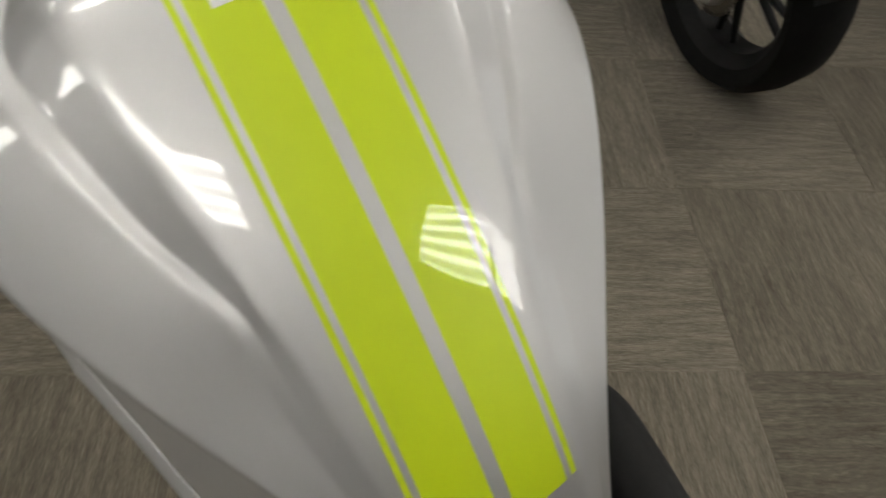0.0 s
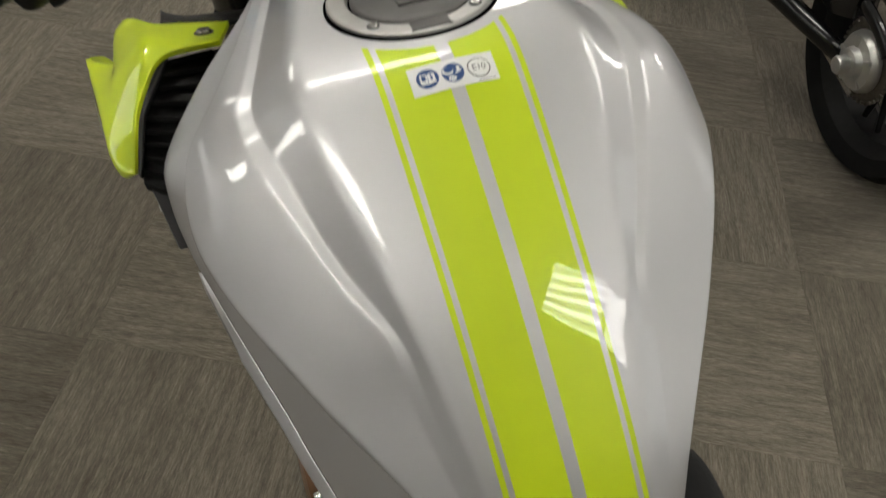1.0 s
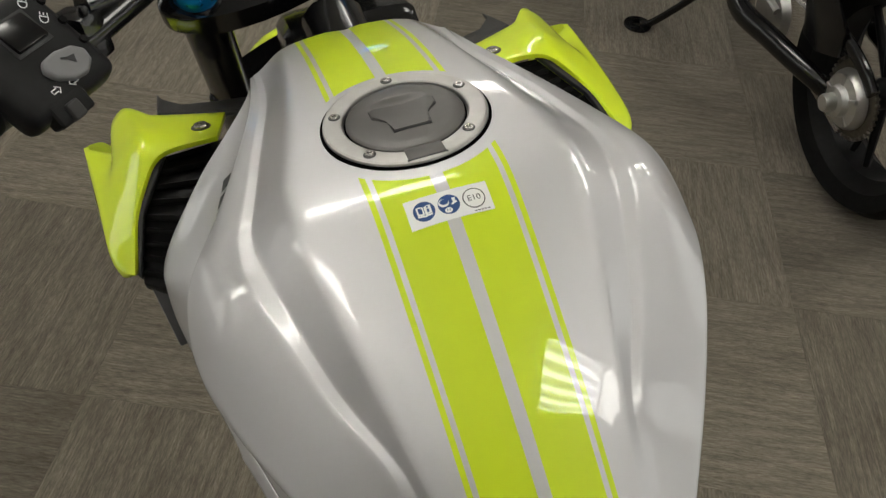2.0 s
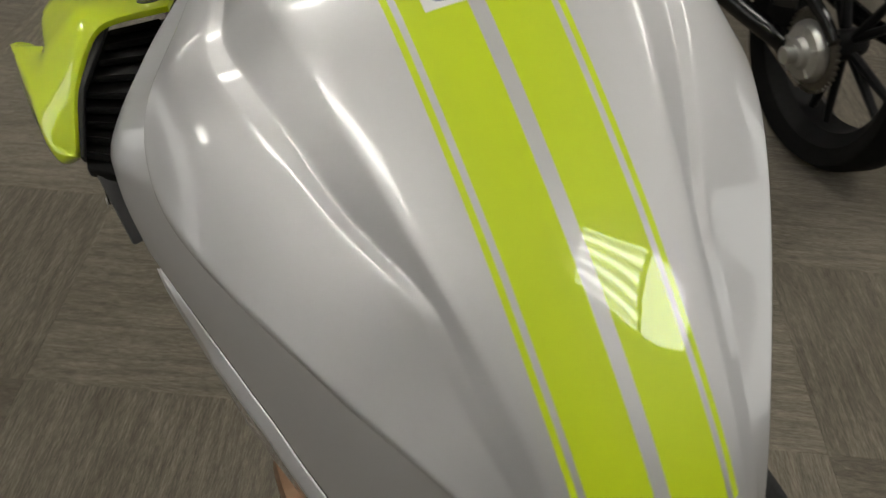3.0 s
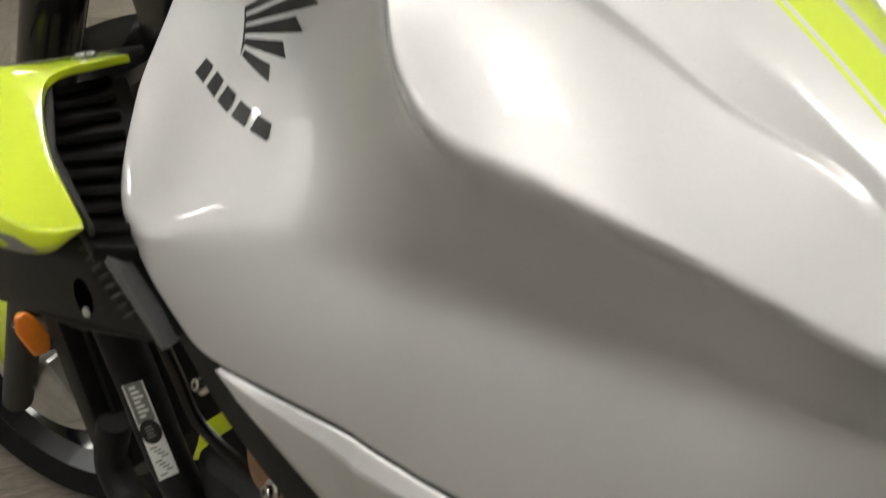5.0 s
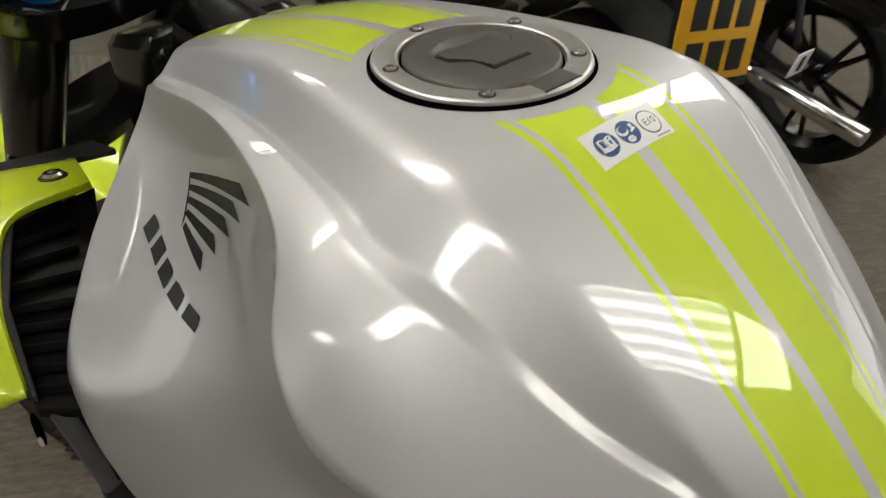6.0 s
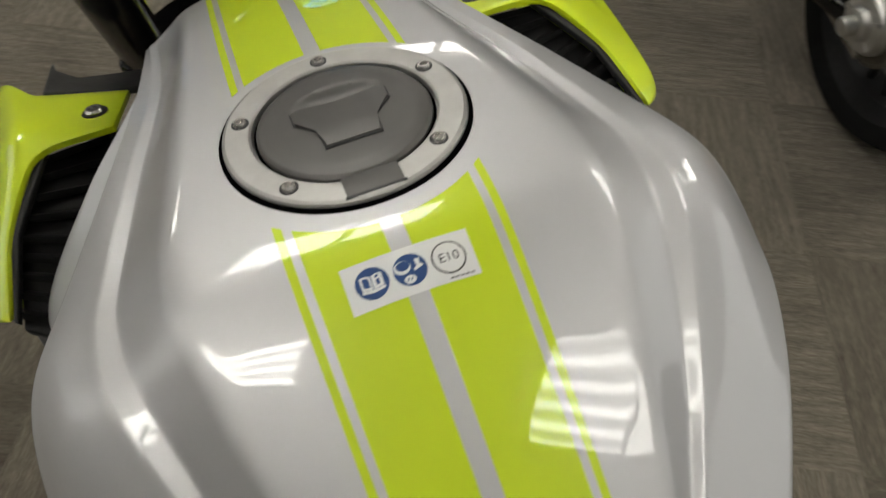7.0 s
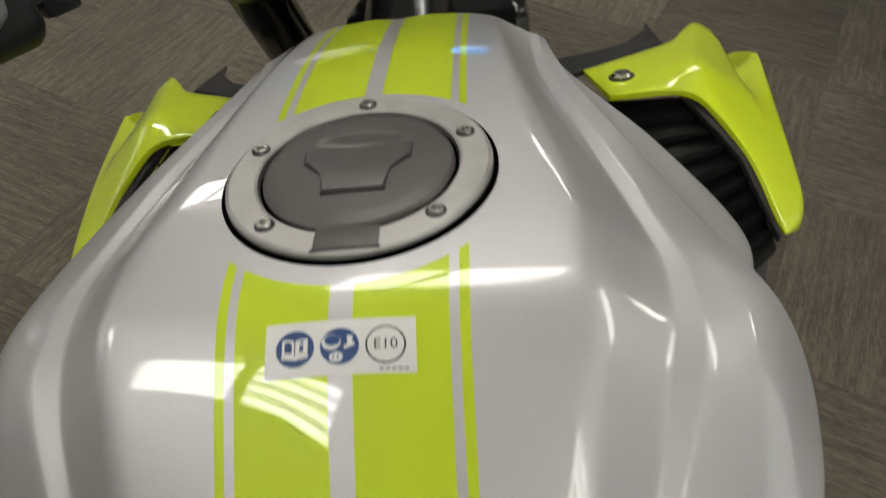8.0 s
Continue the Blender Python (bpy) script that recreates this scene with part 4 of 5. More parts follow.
def engine():
    """Dark engine block with bronze covers and bright bolts, radiator and downtubes ahead of it."""
    for name, size, at in (
        ("engine_block", (0.27, 0.36, 0.30), pose(0, 0.0, -0.58)),
        ("cylinder_head", (0.24, 0.20, 0.16), pose(0, 0.10, -0.48, -20)),
        ("crankcase", (0.27, 0.26, 0.20), pose(0, 0.20, -0.63)),
        ("sump", (0.26, 0.44, 0.12), pose(0, -0.02, -0.76)),
    ):
        bm = bmesh.new()
        box(bm, size, at, 0.03, 3)
        part(name, bm, M_BLACK, bike)
    for sign in (-1, 1):
        bm = bmesh.new()
        lathe(bm, [(0.0, 0.030), (0.05, 0.030), (0.068, 0.024), (0.075, 0.012), (0.078, 0.0)], along(Vector((sign * 0.17, 0.05, -0.62)), (sign, 0, 0)), 32)
        cov = part("engine_cover", bm, M_BRONZE, bike, "bronze painted engine cover")
        for k in range(6):
            a = k * math.pi / 3 + 0.3
            bm = bmesh.new()
            lathe(bm, [(0.0, 0.012), (0.006, 0.012), (0.007, 0.009), (0.0075, 0.0)], along(Vector((sign * 0.178, 0.05 + 0.072 * math.cos(a), -0.62 + 0.072 * math.sin(a))), (sign, 0, 0)), 14)
            part("cover_bolt", bm, M_STEEL, cov)
        bm = bmesh.new()
        lathe(bm, [(0.0, 0.020), (0.016, 0.019), (0.028, 0.014), (0.034, 0.004), (0.035, -0.02)], along(Vector((sign * 0.118, 0.180, -0.455)), (sign, 0, 0.4)) @ Matrix.Diagonal((1.0, 1.35, 1, 1)), 28)
        part("head_cover", bm, M_BRONZE, bike, "bronze painted head cover")
        for y, z in ((0.155, -0.465), (0.074, -0.493), (0.23, -0.39), (0.185, -0.545)):
            bm = bmesh.new()
            lathe(bm, [(0.0, 0.003), (0.0026, 0.003), (0.0030, 0.0075), (0.0052, 0.0075), (0.0060, 0.0065), (0.0062, 0.001), (0.0095, 0.0005), (0.0098, -0.002)], along(Vector((sign * 0.150, y, z)), (sign, 0.1, 0.5)), 16)
            part("frame_bolt", bm, M_STEEL, bike, "bright socket-head bolt")
        # downtube with its printed label
        bm = bmesh.new()
        tube(bm, mirrored([(0.150, 0.40, -0.30), (0.146, 0.370, -0.449), (0.145, 0.347, -0.557), (0.135, 0.315, -0.68)], sign), 0.021, 16, 6)
        dt = part("downtube", bm, M_BLACK, bike, "black downtube with a printed label")
        if sign < 0:
            A, B, C, D = [Vector(q) for q in ((-0.1665, 0.358, -0.445), (-0.1675, 0.331, -0.552), (-0.1475, 0.327, -0.553), (-0.1500, 0.347, -0.443))]

            def flat(u, v, lift=0.0):
                nn = (B - A).cross(D - A).normalized()
                nn = nn if nn.y < 0 else -nn
                return A.lerp(B, u).lerp(D.lerp(C, u), v) + nn * (lift + 0.0015)

            decal("tube_label", [(0, 0), (1, 0), (1, 1), (0, 1)], flat, M_WHITE, dt, "white label with dark print", 3)
            decal("label_field", [(0.0, 0.08), (0.40, 0.08), (0.40, 0.92), (0.0, 0.92)], lambda u, v: flat(u, v, 0.0006), M_GREYINK, dt, "grey half of the label", 3)
            for k in range(7):
                u = 0.03 + 0.048 * k
                tall = 0.30 + 0.10 * (k % 3)
                decal("label_print", [(u, 0.28), (u + 0.030, 0.28), (u + 0.030, 0.28 + tall), (u, 0.28 + tall)], lambda u, v: flat(u, v, 0.0008), M_WHITE, dt, cells=1)
            decal("label_seal", [(0.50 + 0.125 * math.cos(a), 0.5 + 0.50 * math.sin(a)) for a in np.linspace(0, 2 * math.pi, 25)[:-1]], lambda u, v: flat(u, v, 0.0010), M_INK_AND_SHADE, dt, "dark oval mark", 4)
            for k in range(4):
                decal("label_print", [(0.44 + 0.034 * k, 0.28), (0.455 + 0.034 * k, 0.28), (0.455 + 0.034 * k, 0.62 + 0.05 * (k % 2)), (0.44 + 0.034 * k, 0.62 + 0.05 * (k % 2))], lambda u, v: flat(u, v, 0.0012), M_GREYINK, dt, cells=1)
            for k in range(9):
                u, v0 = 0.655 + 0.036 * k, 0.16 + 0.12 * (k * 5 % 4)
                decal("label_print", [(u, v0), (u + 0.016, v0), (u + 0.016, v0 + 0.34), (u, v0 + 0.34)], lambda u, v: flat(u, v, 0.0008), M_GREYINK, dt, cells=1)
        # hoses
        bm = bmesh.new()
        tube(bm, mirrored([(0.165, 0.27, -0.30), (0.155, 0.262, -0.39), (0.15, 0.245, -0.45), (0.12, 0.19, -0.52)], sign), 0.006, 10)
        part("hose", bm, M_GLOSS, bike, "black rubber hose")
        bm = bmesh.new()
        tube(bm, mirrored([(0.12, 0.14, -0.56), (0.155, 0.20, -0.590), (0.165, 0.30, -0.640), (0.165, 0.42, -0.660), (0.16, 0.47, -0.62), (0.15, 0.45, -0.55)], sign), 0.019, 14)
        part("coolant_hose", bm, M_BLACK, bike, "black coolant hose")
        bm = bmesh.new()
        lathe(bm, [(0.0195, -0.006), (0.0215, -0.005), (0.0215, 0.005), (0.0195, 0.006)], along(Vector((sign * 0.155, 0.205, -0.592)), (0.1, 0.85, -0.4)), 20)
        part("hose_clip", bm, M_STEEL, bike, "bright hose clip")
    bm = bmesh.new()
    box(bm, (0.33, 0.045, 0.34), pose(0, 0.50, -0.47, -6), 0.008)
    box(bm, (0.29, 0.02, 0.30), pose(0, 0.475, -0.47, -6), 0.004)
    part("radiator", bm, M_BLACK, bike, "black radiator")
    bm = bmesh.new()
    tube(bm, [(0, 0.30, -0.06), (0, 0.16, -0.08), (0, 0.0, -0.14), (0, -0.25, -0.34)], 0.035, 12)
    box(bm, (0.20, 0.20, 0.16), pose(0, 0.14, -0.18), 0.02)
    box(bm, (0.15, 0.11, 0.15), pose(0.019, 0.335, -0.137, -12), 0.025, 3)
    part("frame_spine", bm, M_GLOSS, bike, "black frame under the tank")


engine()


# steering, turned to the left lock
def steering():
    L0, L1 = Vector((-0.124, 0.290, 0.012)), Vector((-0.130, 0.885, -0.760))
    d = (L1 - L0).normalized()
    R0 = L0 + Vector((0.175, 0.105, 0.0))
    R1 = R0 + (L1 - L0)
    for top, end in ((L0, L1), (R0, R1)):
        bm = bmesh.new()
        tube(bm, [top, top + d * 0.46], 0.0245, 24)
        leg = part("fork_tube", bm, M_GLOSS, bike, "gloss black fork tube")
        bm = bmesh.new()
        tube(bm, [top + d * 0.44, end], 0.022, 20)
        part("fork_slider", bm, M_GREYPL, leg, "dark grey fork slider")
        bm = bmesh.new()
        lathe(bm, [(0.0, 0.013), (0.010, 0.013), (0.0115, 0.016), (0.020, 0.016), (0.0225, 0.012), (0.0235, 0.0), (0.0235, -0.01)], along(top, -d), 32)
        part("fork_cap", bm, M_BLUE, leg, "blue anodised fork cap")
    mid = (L0 + R0) / 2
    across = (R0 - L0).normalized()
    m = Matrix((across, d.cross(across) * -1, -d)).transposed().to_4x4()
    m.translation = mid + d * 0.018
    w = (R0 - L0).length / 2
    out = [(w * math.cos(a) + 0.042 * math.cos(a), 0.046 * math.sin(a)) for a in np.linspace(0, 2 * math.pi, 33)[:-1]]
    bm = bmesh.new()
    slab(bm, out, 0.034, m @ pose(0, 0, -0.022), 0.006, 3)
    clamp = part("top_yoke", bm, M_GLOSS, bike, "black top fork yoke")
    bm = bmesh.new()
    lathe(bm, [(0.012, 0.020), (0.022, 0.020), (0.026, 0.014), (0.034, 0.012), (0.036, 0.0)], m @ pose(0.02, -0.02, 0.005), 28)
    part("ignition_lock", bm, M_GLOSS, clamp, "black ignition lock surround")
    bm = bmesh.new()
    slab(bm, [(x * 0.93, y * 0.72) for x, y in out], 0.026, m @ pose(0, 0, -0.235), 0.006, 3)
    part("lower_yoke", bm, M_GLOSS, bike, "black lower fork yoke")
    # handlebar and left switch cluster
    bm = bmesh.new()
    tube(bm, [(0.16, 0.47, 0.035), (0.05, 0.42, 0.035), (-0.04, 0.375, 0.037), (-0.11, 0.32, 0.042), (-0.172, 0.243, 0.036), (-0.238, 0.163, 0.030), (-0.350, 0.023, 0.028)], 0.0125, 16)
    part("handlebar", bm, M_GLOSS, bike, "black handlebar")
    ax = Vector((-0.60, -0.75, 0.0)).normalized()
    m = Matrix.Translation((-0.238, 0.163, 0.030)) @ ax.to_track_quat("X", "Z").to_matrix().to_4x4()
    bm = bmesh.new()
    box(bm, (0.092, 0.088, 0.030), m @ pose(0, 0.006, 0.0, -46) @ pose(0.031, -0.010, 0.014), 0.013, 4)
    tube(bm, [m @ Vector((-0.014, 0, 0)), m @ Vector((0.078, 0, 0))], 0.018, 20)
    sw = part("switch_housing", bm, M_BLACK, bike, "black handlebar switch housing")
    return m, sw


SWITCH, SWITCH_OB = steering()


def switch_details():
    m, sw = SWITCH, SWITCH_OB
    face = m @ pose(0, 0.006, 0.0, -46)  # lid of the housing
    bm = bmesh.new()
    horn = [(-0.021, -0.002), (-0.016, -0.010), (-0.004, -0.015), (0.010, -0.014), (0.019, -0.006), (0.020, 0.004), (0.012, 0.010), (-0.004, 0.010), (-0.017, 0.006)]
    slab(bm, horn, 0.008, face @ pose(0.021, 0.010, 0.026, 0, 0, 168), 0.003, 3)
    h = part("horn_button", bm, M_RIM_LIGHT, sw, "grey horn button")
    bm = bmesh.new()
    slab(bm, [(-0.006, -0.0006), (-0.001, -0.0012), (0.005, -0.0036), (0.005, 0.0036), (-0.001, 0.0012), (-0.006, 0.0006)], 0.0004, face @ pose(0.019, 0.010, 0.0342, 0, 0, 148))
    part("horn_mark", bm, M_INK_AND_SHADE, h)
    bm = bmesh.new()
    box(bm, (0.036, 0.030, 0.005), face @ pose(0.0265, -0.0245, 0.0275), 0.0015)
    part("switch_well", bm, M_INK_AND_SHADE, sw)
    bm = bmesh.new()
    box(bm, (0.031, 0.025, 0.009), face @ pose(0.0265, -0.0245, 0.0275, 7), 0.002)
    part("beam_switch", bm, M_GLOSS, sw, "black beam rocker")
    bm = bmesh.new()
    box(bm, (0.036, 0.020, 0.016), face @ pose(0.043, 0.033, 0.018, -20), 0.004, 3)
    part("signal_well", bm, M_BLACK, sw)
    bm = bmesh.new()
    box(bm, (0.013, 0.014, 0.012), face @ pose(0.044, 0.038, 0.022, -20), 0.003, 3)
    part("signal_switch", bm, M_GREYPL, sw, "dark grey indicator slide")
    # outlined arrows and lamp signs
    arrow = [(-0.0042, 0.0), (-0.0008, 0.0032), (-0.0008, 0.0014), (0.0040, 0.0014), (0.0040, -0.0014), (-0.0008, -0.0014), (-0.0008, -0.0032)]
    lamp = [(-0.0036 * math.cos(a), 0.0030 * math.sin(a)) for a in np.linspace(-math.pi / 2, math.pi / 2, 9)]
    lamp = [(0.0020, -0.0030)] + lamp + [(0.0020, 0.0030)]
    for x, y, turn, sign_line in ((0.0447, 0.0215, 0, arrow), (0.0285, 0.0235, 180, arrow), (0.004, -0.041, 225, lamp), (0.0015, -0.0240, 225, lamp)):
        bm = bmesh.new()
        at = face @ pose(x, y, 0.0293, 0, 0, turn)
        tube(bm, [at @ Vector((p[0], p[1], 0)) for p in sign_line + sign_line[:1]], 0.00042, 6, 1)
        for k in range(3 if sign_line is lamp else 0):
            tube(bm, [at @ Vector((0.0032, -0.0026 + 0.0026 * k, 0)), at @ Vector((0.0056, -0.0026 + 0.0026 * k, 0))], 0.00042, 6, 1)
        part("switch_mark", bm, M_WHITE, sw)
    for k in range(3):
        bm = bmesh.new()
        lathe(bm, [(0.0, 0.003), (0.003, 0.003), (0.0035, 0.0)], face @ pose(-0.010 + 0.001 * k, -0.036 + 0.020 * k, 0.028), 12)
        part("housing_screw", bm, M_GLOSS, sw)
    bm = bmesh.new()
    lathe(bm, [(0.018, 0.0)] + [(0.0185 - 0.001 * (k % 2), 0.004 + 0.003 * k) for k in range(36)] + [(0.021, 0.116), (0.0, 0.120)], m @ pose(0.078, 0, 0, 0, 90, 0), 24)
    part("handgrip", bm, M_RUBBER, bike, "black ribbed rubber handgrip")
    bm = bmesh.new()
    box(bm, (0.026, 0.036, 0.040), m @ pose(-0.040, -0.006, 0.002), 0.006)
    lathe(bm, [(0.0, 0.006), (0.003, 0.006), (0.005, 0.003), (0.005, -0.01)], m @ pose(-0.040, 0.006, 0.022), 14)
    tube(bm, [m @ Vector((-0.046, 0.0, 0.024)), m @ Vector((-0.075, 0.004, 0.020))], 0.010, 12)
    tube(bm, [m @ Vector((-0.06, -0.03, 0)), m @ Vector((0.0, -0.075, 0.0)), m @ Vector((0.10, -0.085, -0.004))], 0.007, 10)
    part("clutch_lever", bm, M_GLOSS, bike, "black clutch lever and perch")
    bm = bmesh.new()
    tube(bm, [m @ Vector((-0.05, 0.0, 0.012)), m @ Vector((-0.12, -0.012, 0.02)), Vector((-0.10, 0.335, 0.03))], 0.005, 8)
    part("switch_cable", bm, M_BLACK, bike, "black cable loom")


switch_details()


def tyre_profile(R, w):
    return [(R - 0.075, -w * 0.36), (R - 0.055, -w * 0.47), (R - 0.03, -w * 0.5), (R - 0.008, -w * 0.33), (R, 0.0), (R - 0.008, w * 0.33), (R - 0.03, w * 0.5), (R - 0.055, w * 0.47), (R - 0.075, w * 0.36)]


def wheel(m, R, w, parent, rim_mat, spokes=6):
    """Tyre, rim, hub and cast spokes; z of the pose m is the axle."""
    bm = bmesh.new()
    lathe(bm, tyre_profile(R, w) + [(R - 0.075, -w * 0.36)], m, 72)
    ty = part("tyre", bm, M_RUBBER, parent, "black road tyre")
    bm = bmesh.new()
    q = R - 0.072
    lathe(bm, [(q, -w * 0.38), (q + 0.006, -w * 0.40), (q + 0.004, -w * 0.34), (q - 0.022, -w * 0.2), (q - 0.024, w * 0.2), (q + 0.004, w * 0.34), (q + 0.006, w * 0.40), (q, w * 0.38), (q - 0.03, w * 0.2), (q - 0.03, -w * 0.2), (q, -w * 0.38)], m, 64)
    lathe(bm, [(0.0, -0.04), (0.032, -0.04), (0.04, -0.02), (0.04, 0.02), (0.032, 0.04), (0.0, 0.04)], m, 28)
    for k in range(spokes):
        a = 2 * math.pi * k / spokes
        for da in (-0.16, 0.16):
            p, s = m @ Vector((0.03 * math.cos(a), 0.03 * math.sin(a), 0)), m @ Vector(((q - 0.015) * math.cos(a + da), (q - 0.015) * math.sin(a + da), 0))
            tube(bm, [p, s], (0.014, 0.009), 8)
    part("rim", bm, rim_mat, parent, "cast alloy rim")
    return ty


FRONT = Vector((0.012, 0.955, -0.750))
STEERED = pose(0, 0, 0, 8, 0, 0) @ pose(0, 0, 0, 0, 8, 0) @ pose(0, 0, 0, 0, 0, 20)
FW = Matrix.Translation(FRONT) @ STEERED @ pose(0, 0, 0, 0, 90, 0)
wheel(FW, 0.333, 0.13, bike, M_GLOSS)


def front_end():
    # mudguard: an arched lime shell over the tyre
    rows = []
    for t in np.linspace(0, 1.0, 26):
        a = radians(-12 + 150 * t)
        row = []
        for s in np.linspace(-1, 1, 11):
            r = 0.362 + 0.030 * math.sin(math.radians(180) * t) - 0.055 * abs(s) ** 2.2
            row.append(Matrix.Translation(FRONT) @ STEERED @ Vector((0.098 * s, -r * math.cos(a), r * math.sin(a))))
        rows.append(row)
    n = len(rows[0])
    v = [p for r in rows for p in r]
    f = [(i * n + j, i * n + j + 1, (i + 1) * n + j + 1, (i + 1) * n + j) for i in range(len(rows) - 1) for j in range(n - 1)]
    shell_ob = link("front_mudguard", v, f, M_LIME, bike, "lime front mudguard")
    mod = shell_ob.modifiers.new("thick", "SOLIDIFY")
    mod.thickness = 0.004
    for s in (-1, 1):
        Q = [(0.0 + s * 0.105, 0.85 + 0.06 * s, -0.50), (0.0 + s * 0.112, 0.86 + 0.06 * s, -0.60), (0.0 + s * 0.115, 1.02 + 0.06 * s, -0.74), (0.0 + s * 0.108, 1.12 + 0.06 * s, -0.64), (0.0 + s * 0.098, 1.05 + 0.06 * s, -0.46)]
        shell("mudguard_skirt", [Vector(q) for q in Q], [tuple(range(5))], 0.005, M_LIME, shell_ob, "lime side skirt", 0.002)
    for s in (-1, 1):
        bm = bmesh.new()
        box(bm, (0.05, 0.02, 0.02), pose(-0.145 if s < 0 else 0.02, 0.56 if s < 0 else 0.58, -0.44), 0.005)
        tube(bm, [(-0.15 if s < 0 else 0.02, 0.56, -0.44), (-0.185 if s < 0 else 0.08, 0.555, -0.455)], 0.008, 10)
        st = part("indicator", bm, M_BLACK, bike, "black indicator with an amber lens")
        bm = bmesh.new()
        slab(bm, [(-0.010, -0.024), (0.006, -0.026), (0.014, -0.012), (0.013, 0.010), (0.006, 0.026), (-0.006, 0.026), (-0.013, 0.008)], 0.026, along(Vector((-0.176 if s < 0 else 0.076, 0.535, -0.455)), (0.25 * s, -0.8, 0.3)) @ pose(0, 0, -0.012, 0, 0, 12), 0.005, 3)
        part("indicator_lens", bm, M_AMBER, st, "amber indicator lens")
    bm = bmesh.new()
    lathe(bm, [(0.085, -0.003), (0.150, -0.003), (0.150, 0.003), (0.085, 0.003), (0.085, -0.003)], FW @ pose(0, 0, -0.062), 48)
    part("brake_disc", bm, M_CAST, bike, "drilled steel brake disc")
    bm = bmesh.new()
    box(bm, (0.05, 0.07, 0.11), pose(-0.085, 0.80, -0.72, -25, 0, 20), 0.012, 3)
    part("brake_caliper", bm, M_CAST, bike, "grey brake caliper")
    # headlamp and instrument mass ahead of the yoke
    bm = bmesh.new()
    box(bm, (0.18, 0.11, 0.13), pose(-0.02, 0.545, -0.005, -15, 0, 24), 0.04, 4)
    part("headlamp", bm, M_GLOSS, bike, "black headlamp nacelle")
    bm = bmesh.new()
    box(bm, (0.16, 0.05, 0.10), pose(-0.01, 0.47, 0.055, -55, 0, 24), 0.015, 3)
    part("instrument_panel", bm, M_GLOSS, bike, "black instrument panel")
    bm = bmesh.new()
    box(bm, (0.20, 0.02, 0.08), pose(-0.04, 0.60, -0.05, -25, 0, 24), 0.008, 3)
    part("headlamp_cowl", bm, M_LIME, bike, "lime headlamp cowl")


front_end()


def running_gear():
    rear = Matrix.Translation((0, -0.78, -0.745)) @ pose(0, 0, 0, 0, 90, 0)
    wheel(rear, 0.315, 0.16, bike, M_GLOSS)
    bm = bmesh.new()
    for s in (-1, 1):
        tube(bm, [(s * 0.12, -0.22, -0.70), (s * 0.12, -0.78, -0.745)], (0.035, 0.022), 12)
    box(bm, (0.24, 0.08, 0.08), pose(0, -0.24, -0.70), 0.01)
    part("swingarm", bm, M_BLACK, bike, "black swingarm")
    bm = bmesh.new()
    tube(bm, [(-0.14, -0.10, -0.80), (-0.25, -0.06, -0.93), (-0.31, -0.04, -1.016)], 0.011, 10)
    box(bm, (0.05, 0.07, 0.012), pose(-0.315, -0.04, -1.018, 0, 7, 0), 0.004)
    part("side_stand", bm, M_GLOSS, bike, "black side stand")
    bm = bmesh.new()
    tube(bm, [(0, -0.40, -0.36), (0, -0.75, -0.24)], (0.09, 0.05), 12)
    box(bm, (0.18, 0.36, 0.07), pose(0, -0.92, -0.19, -6), 0.03, 3)
    part("tail", bm, M_BLACK, bike, "black tail unit")


running_gear()

# ---------------------------------------------------------------- the black motorcycle parked alongside
other = empty("parked_motorcycle", pose(1.555, 0.74, 0.0, 0, -8, -10), "black motorcycle with a bright sprocket parked alongside", "motorcycle")


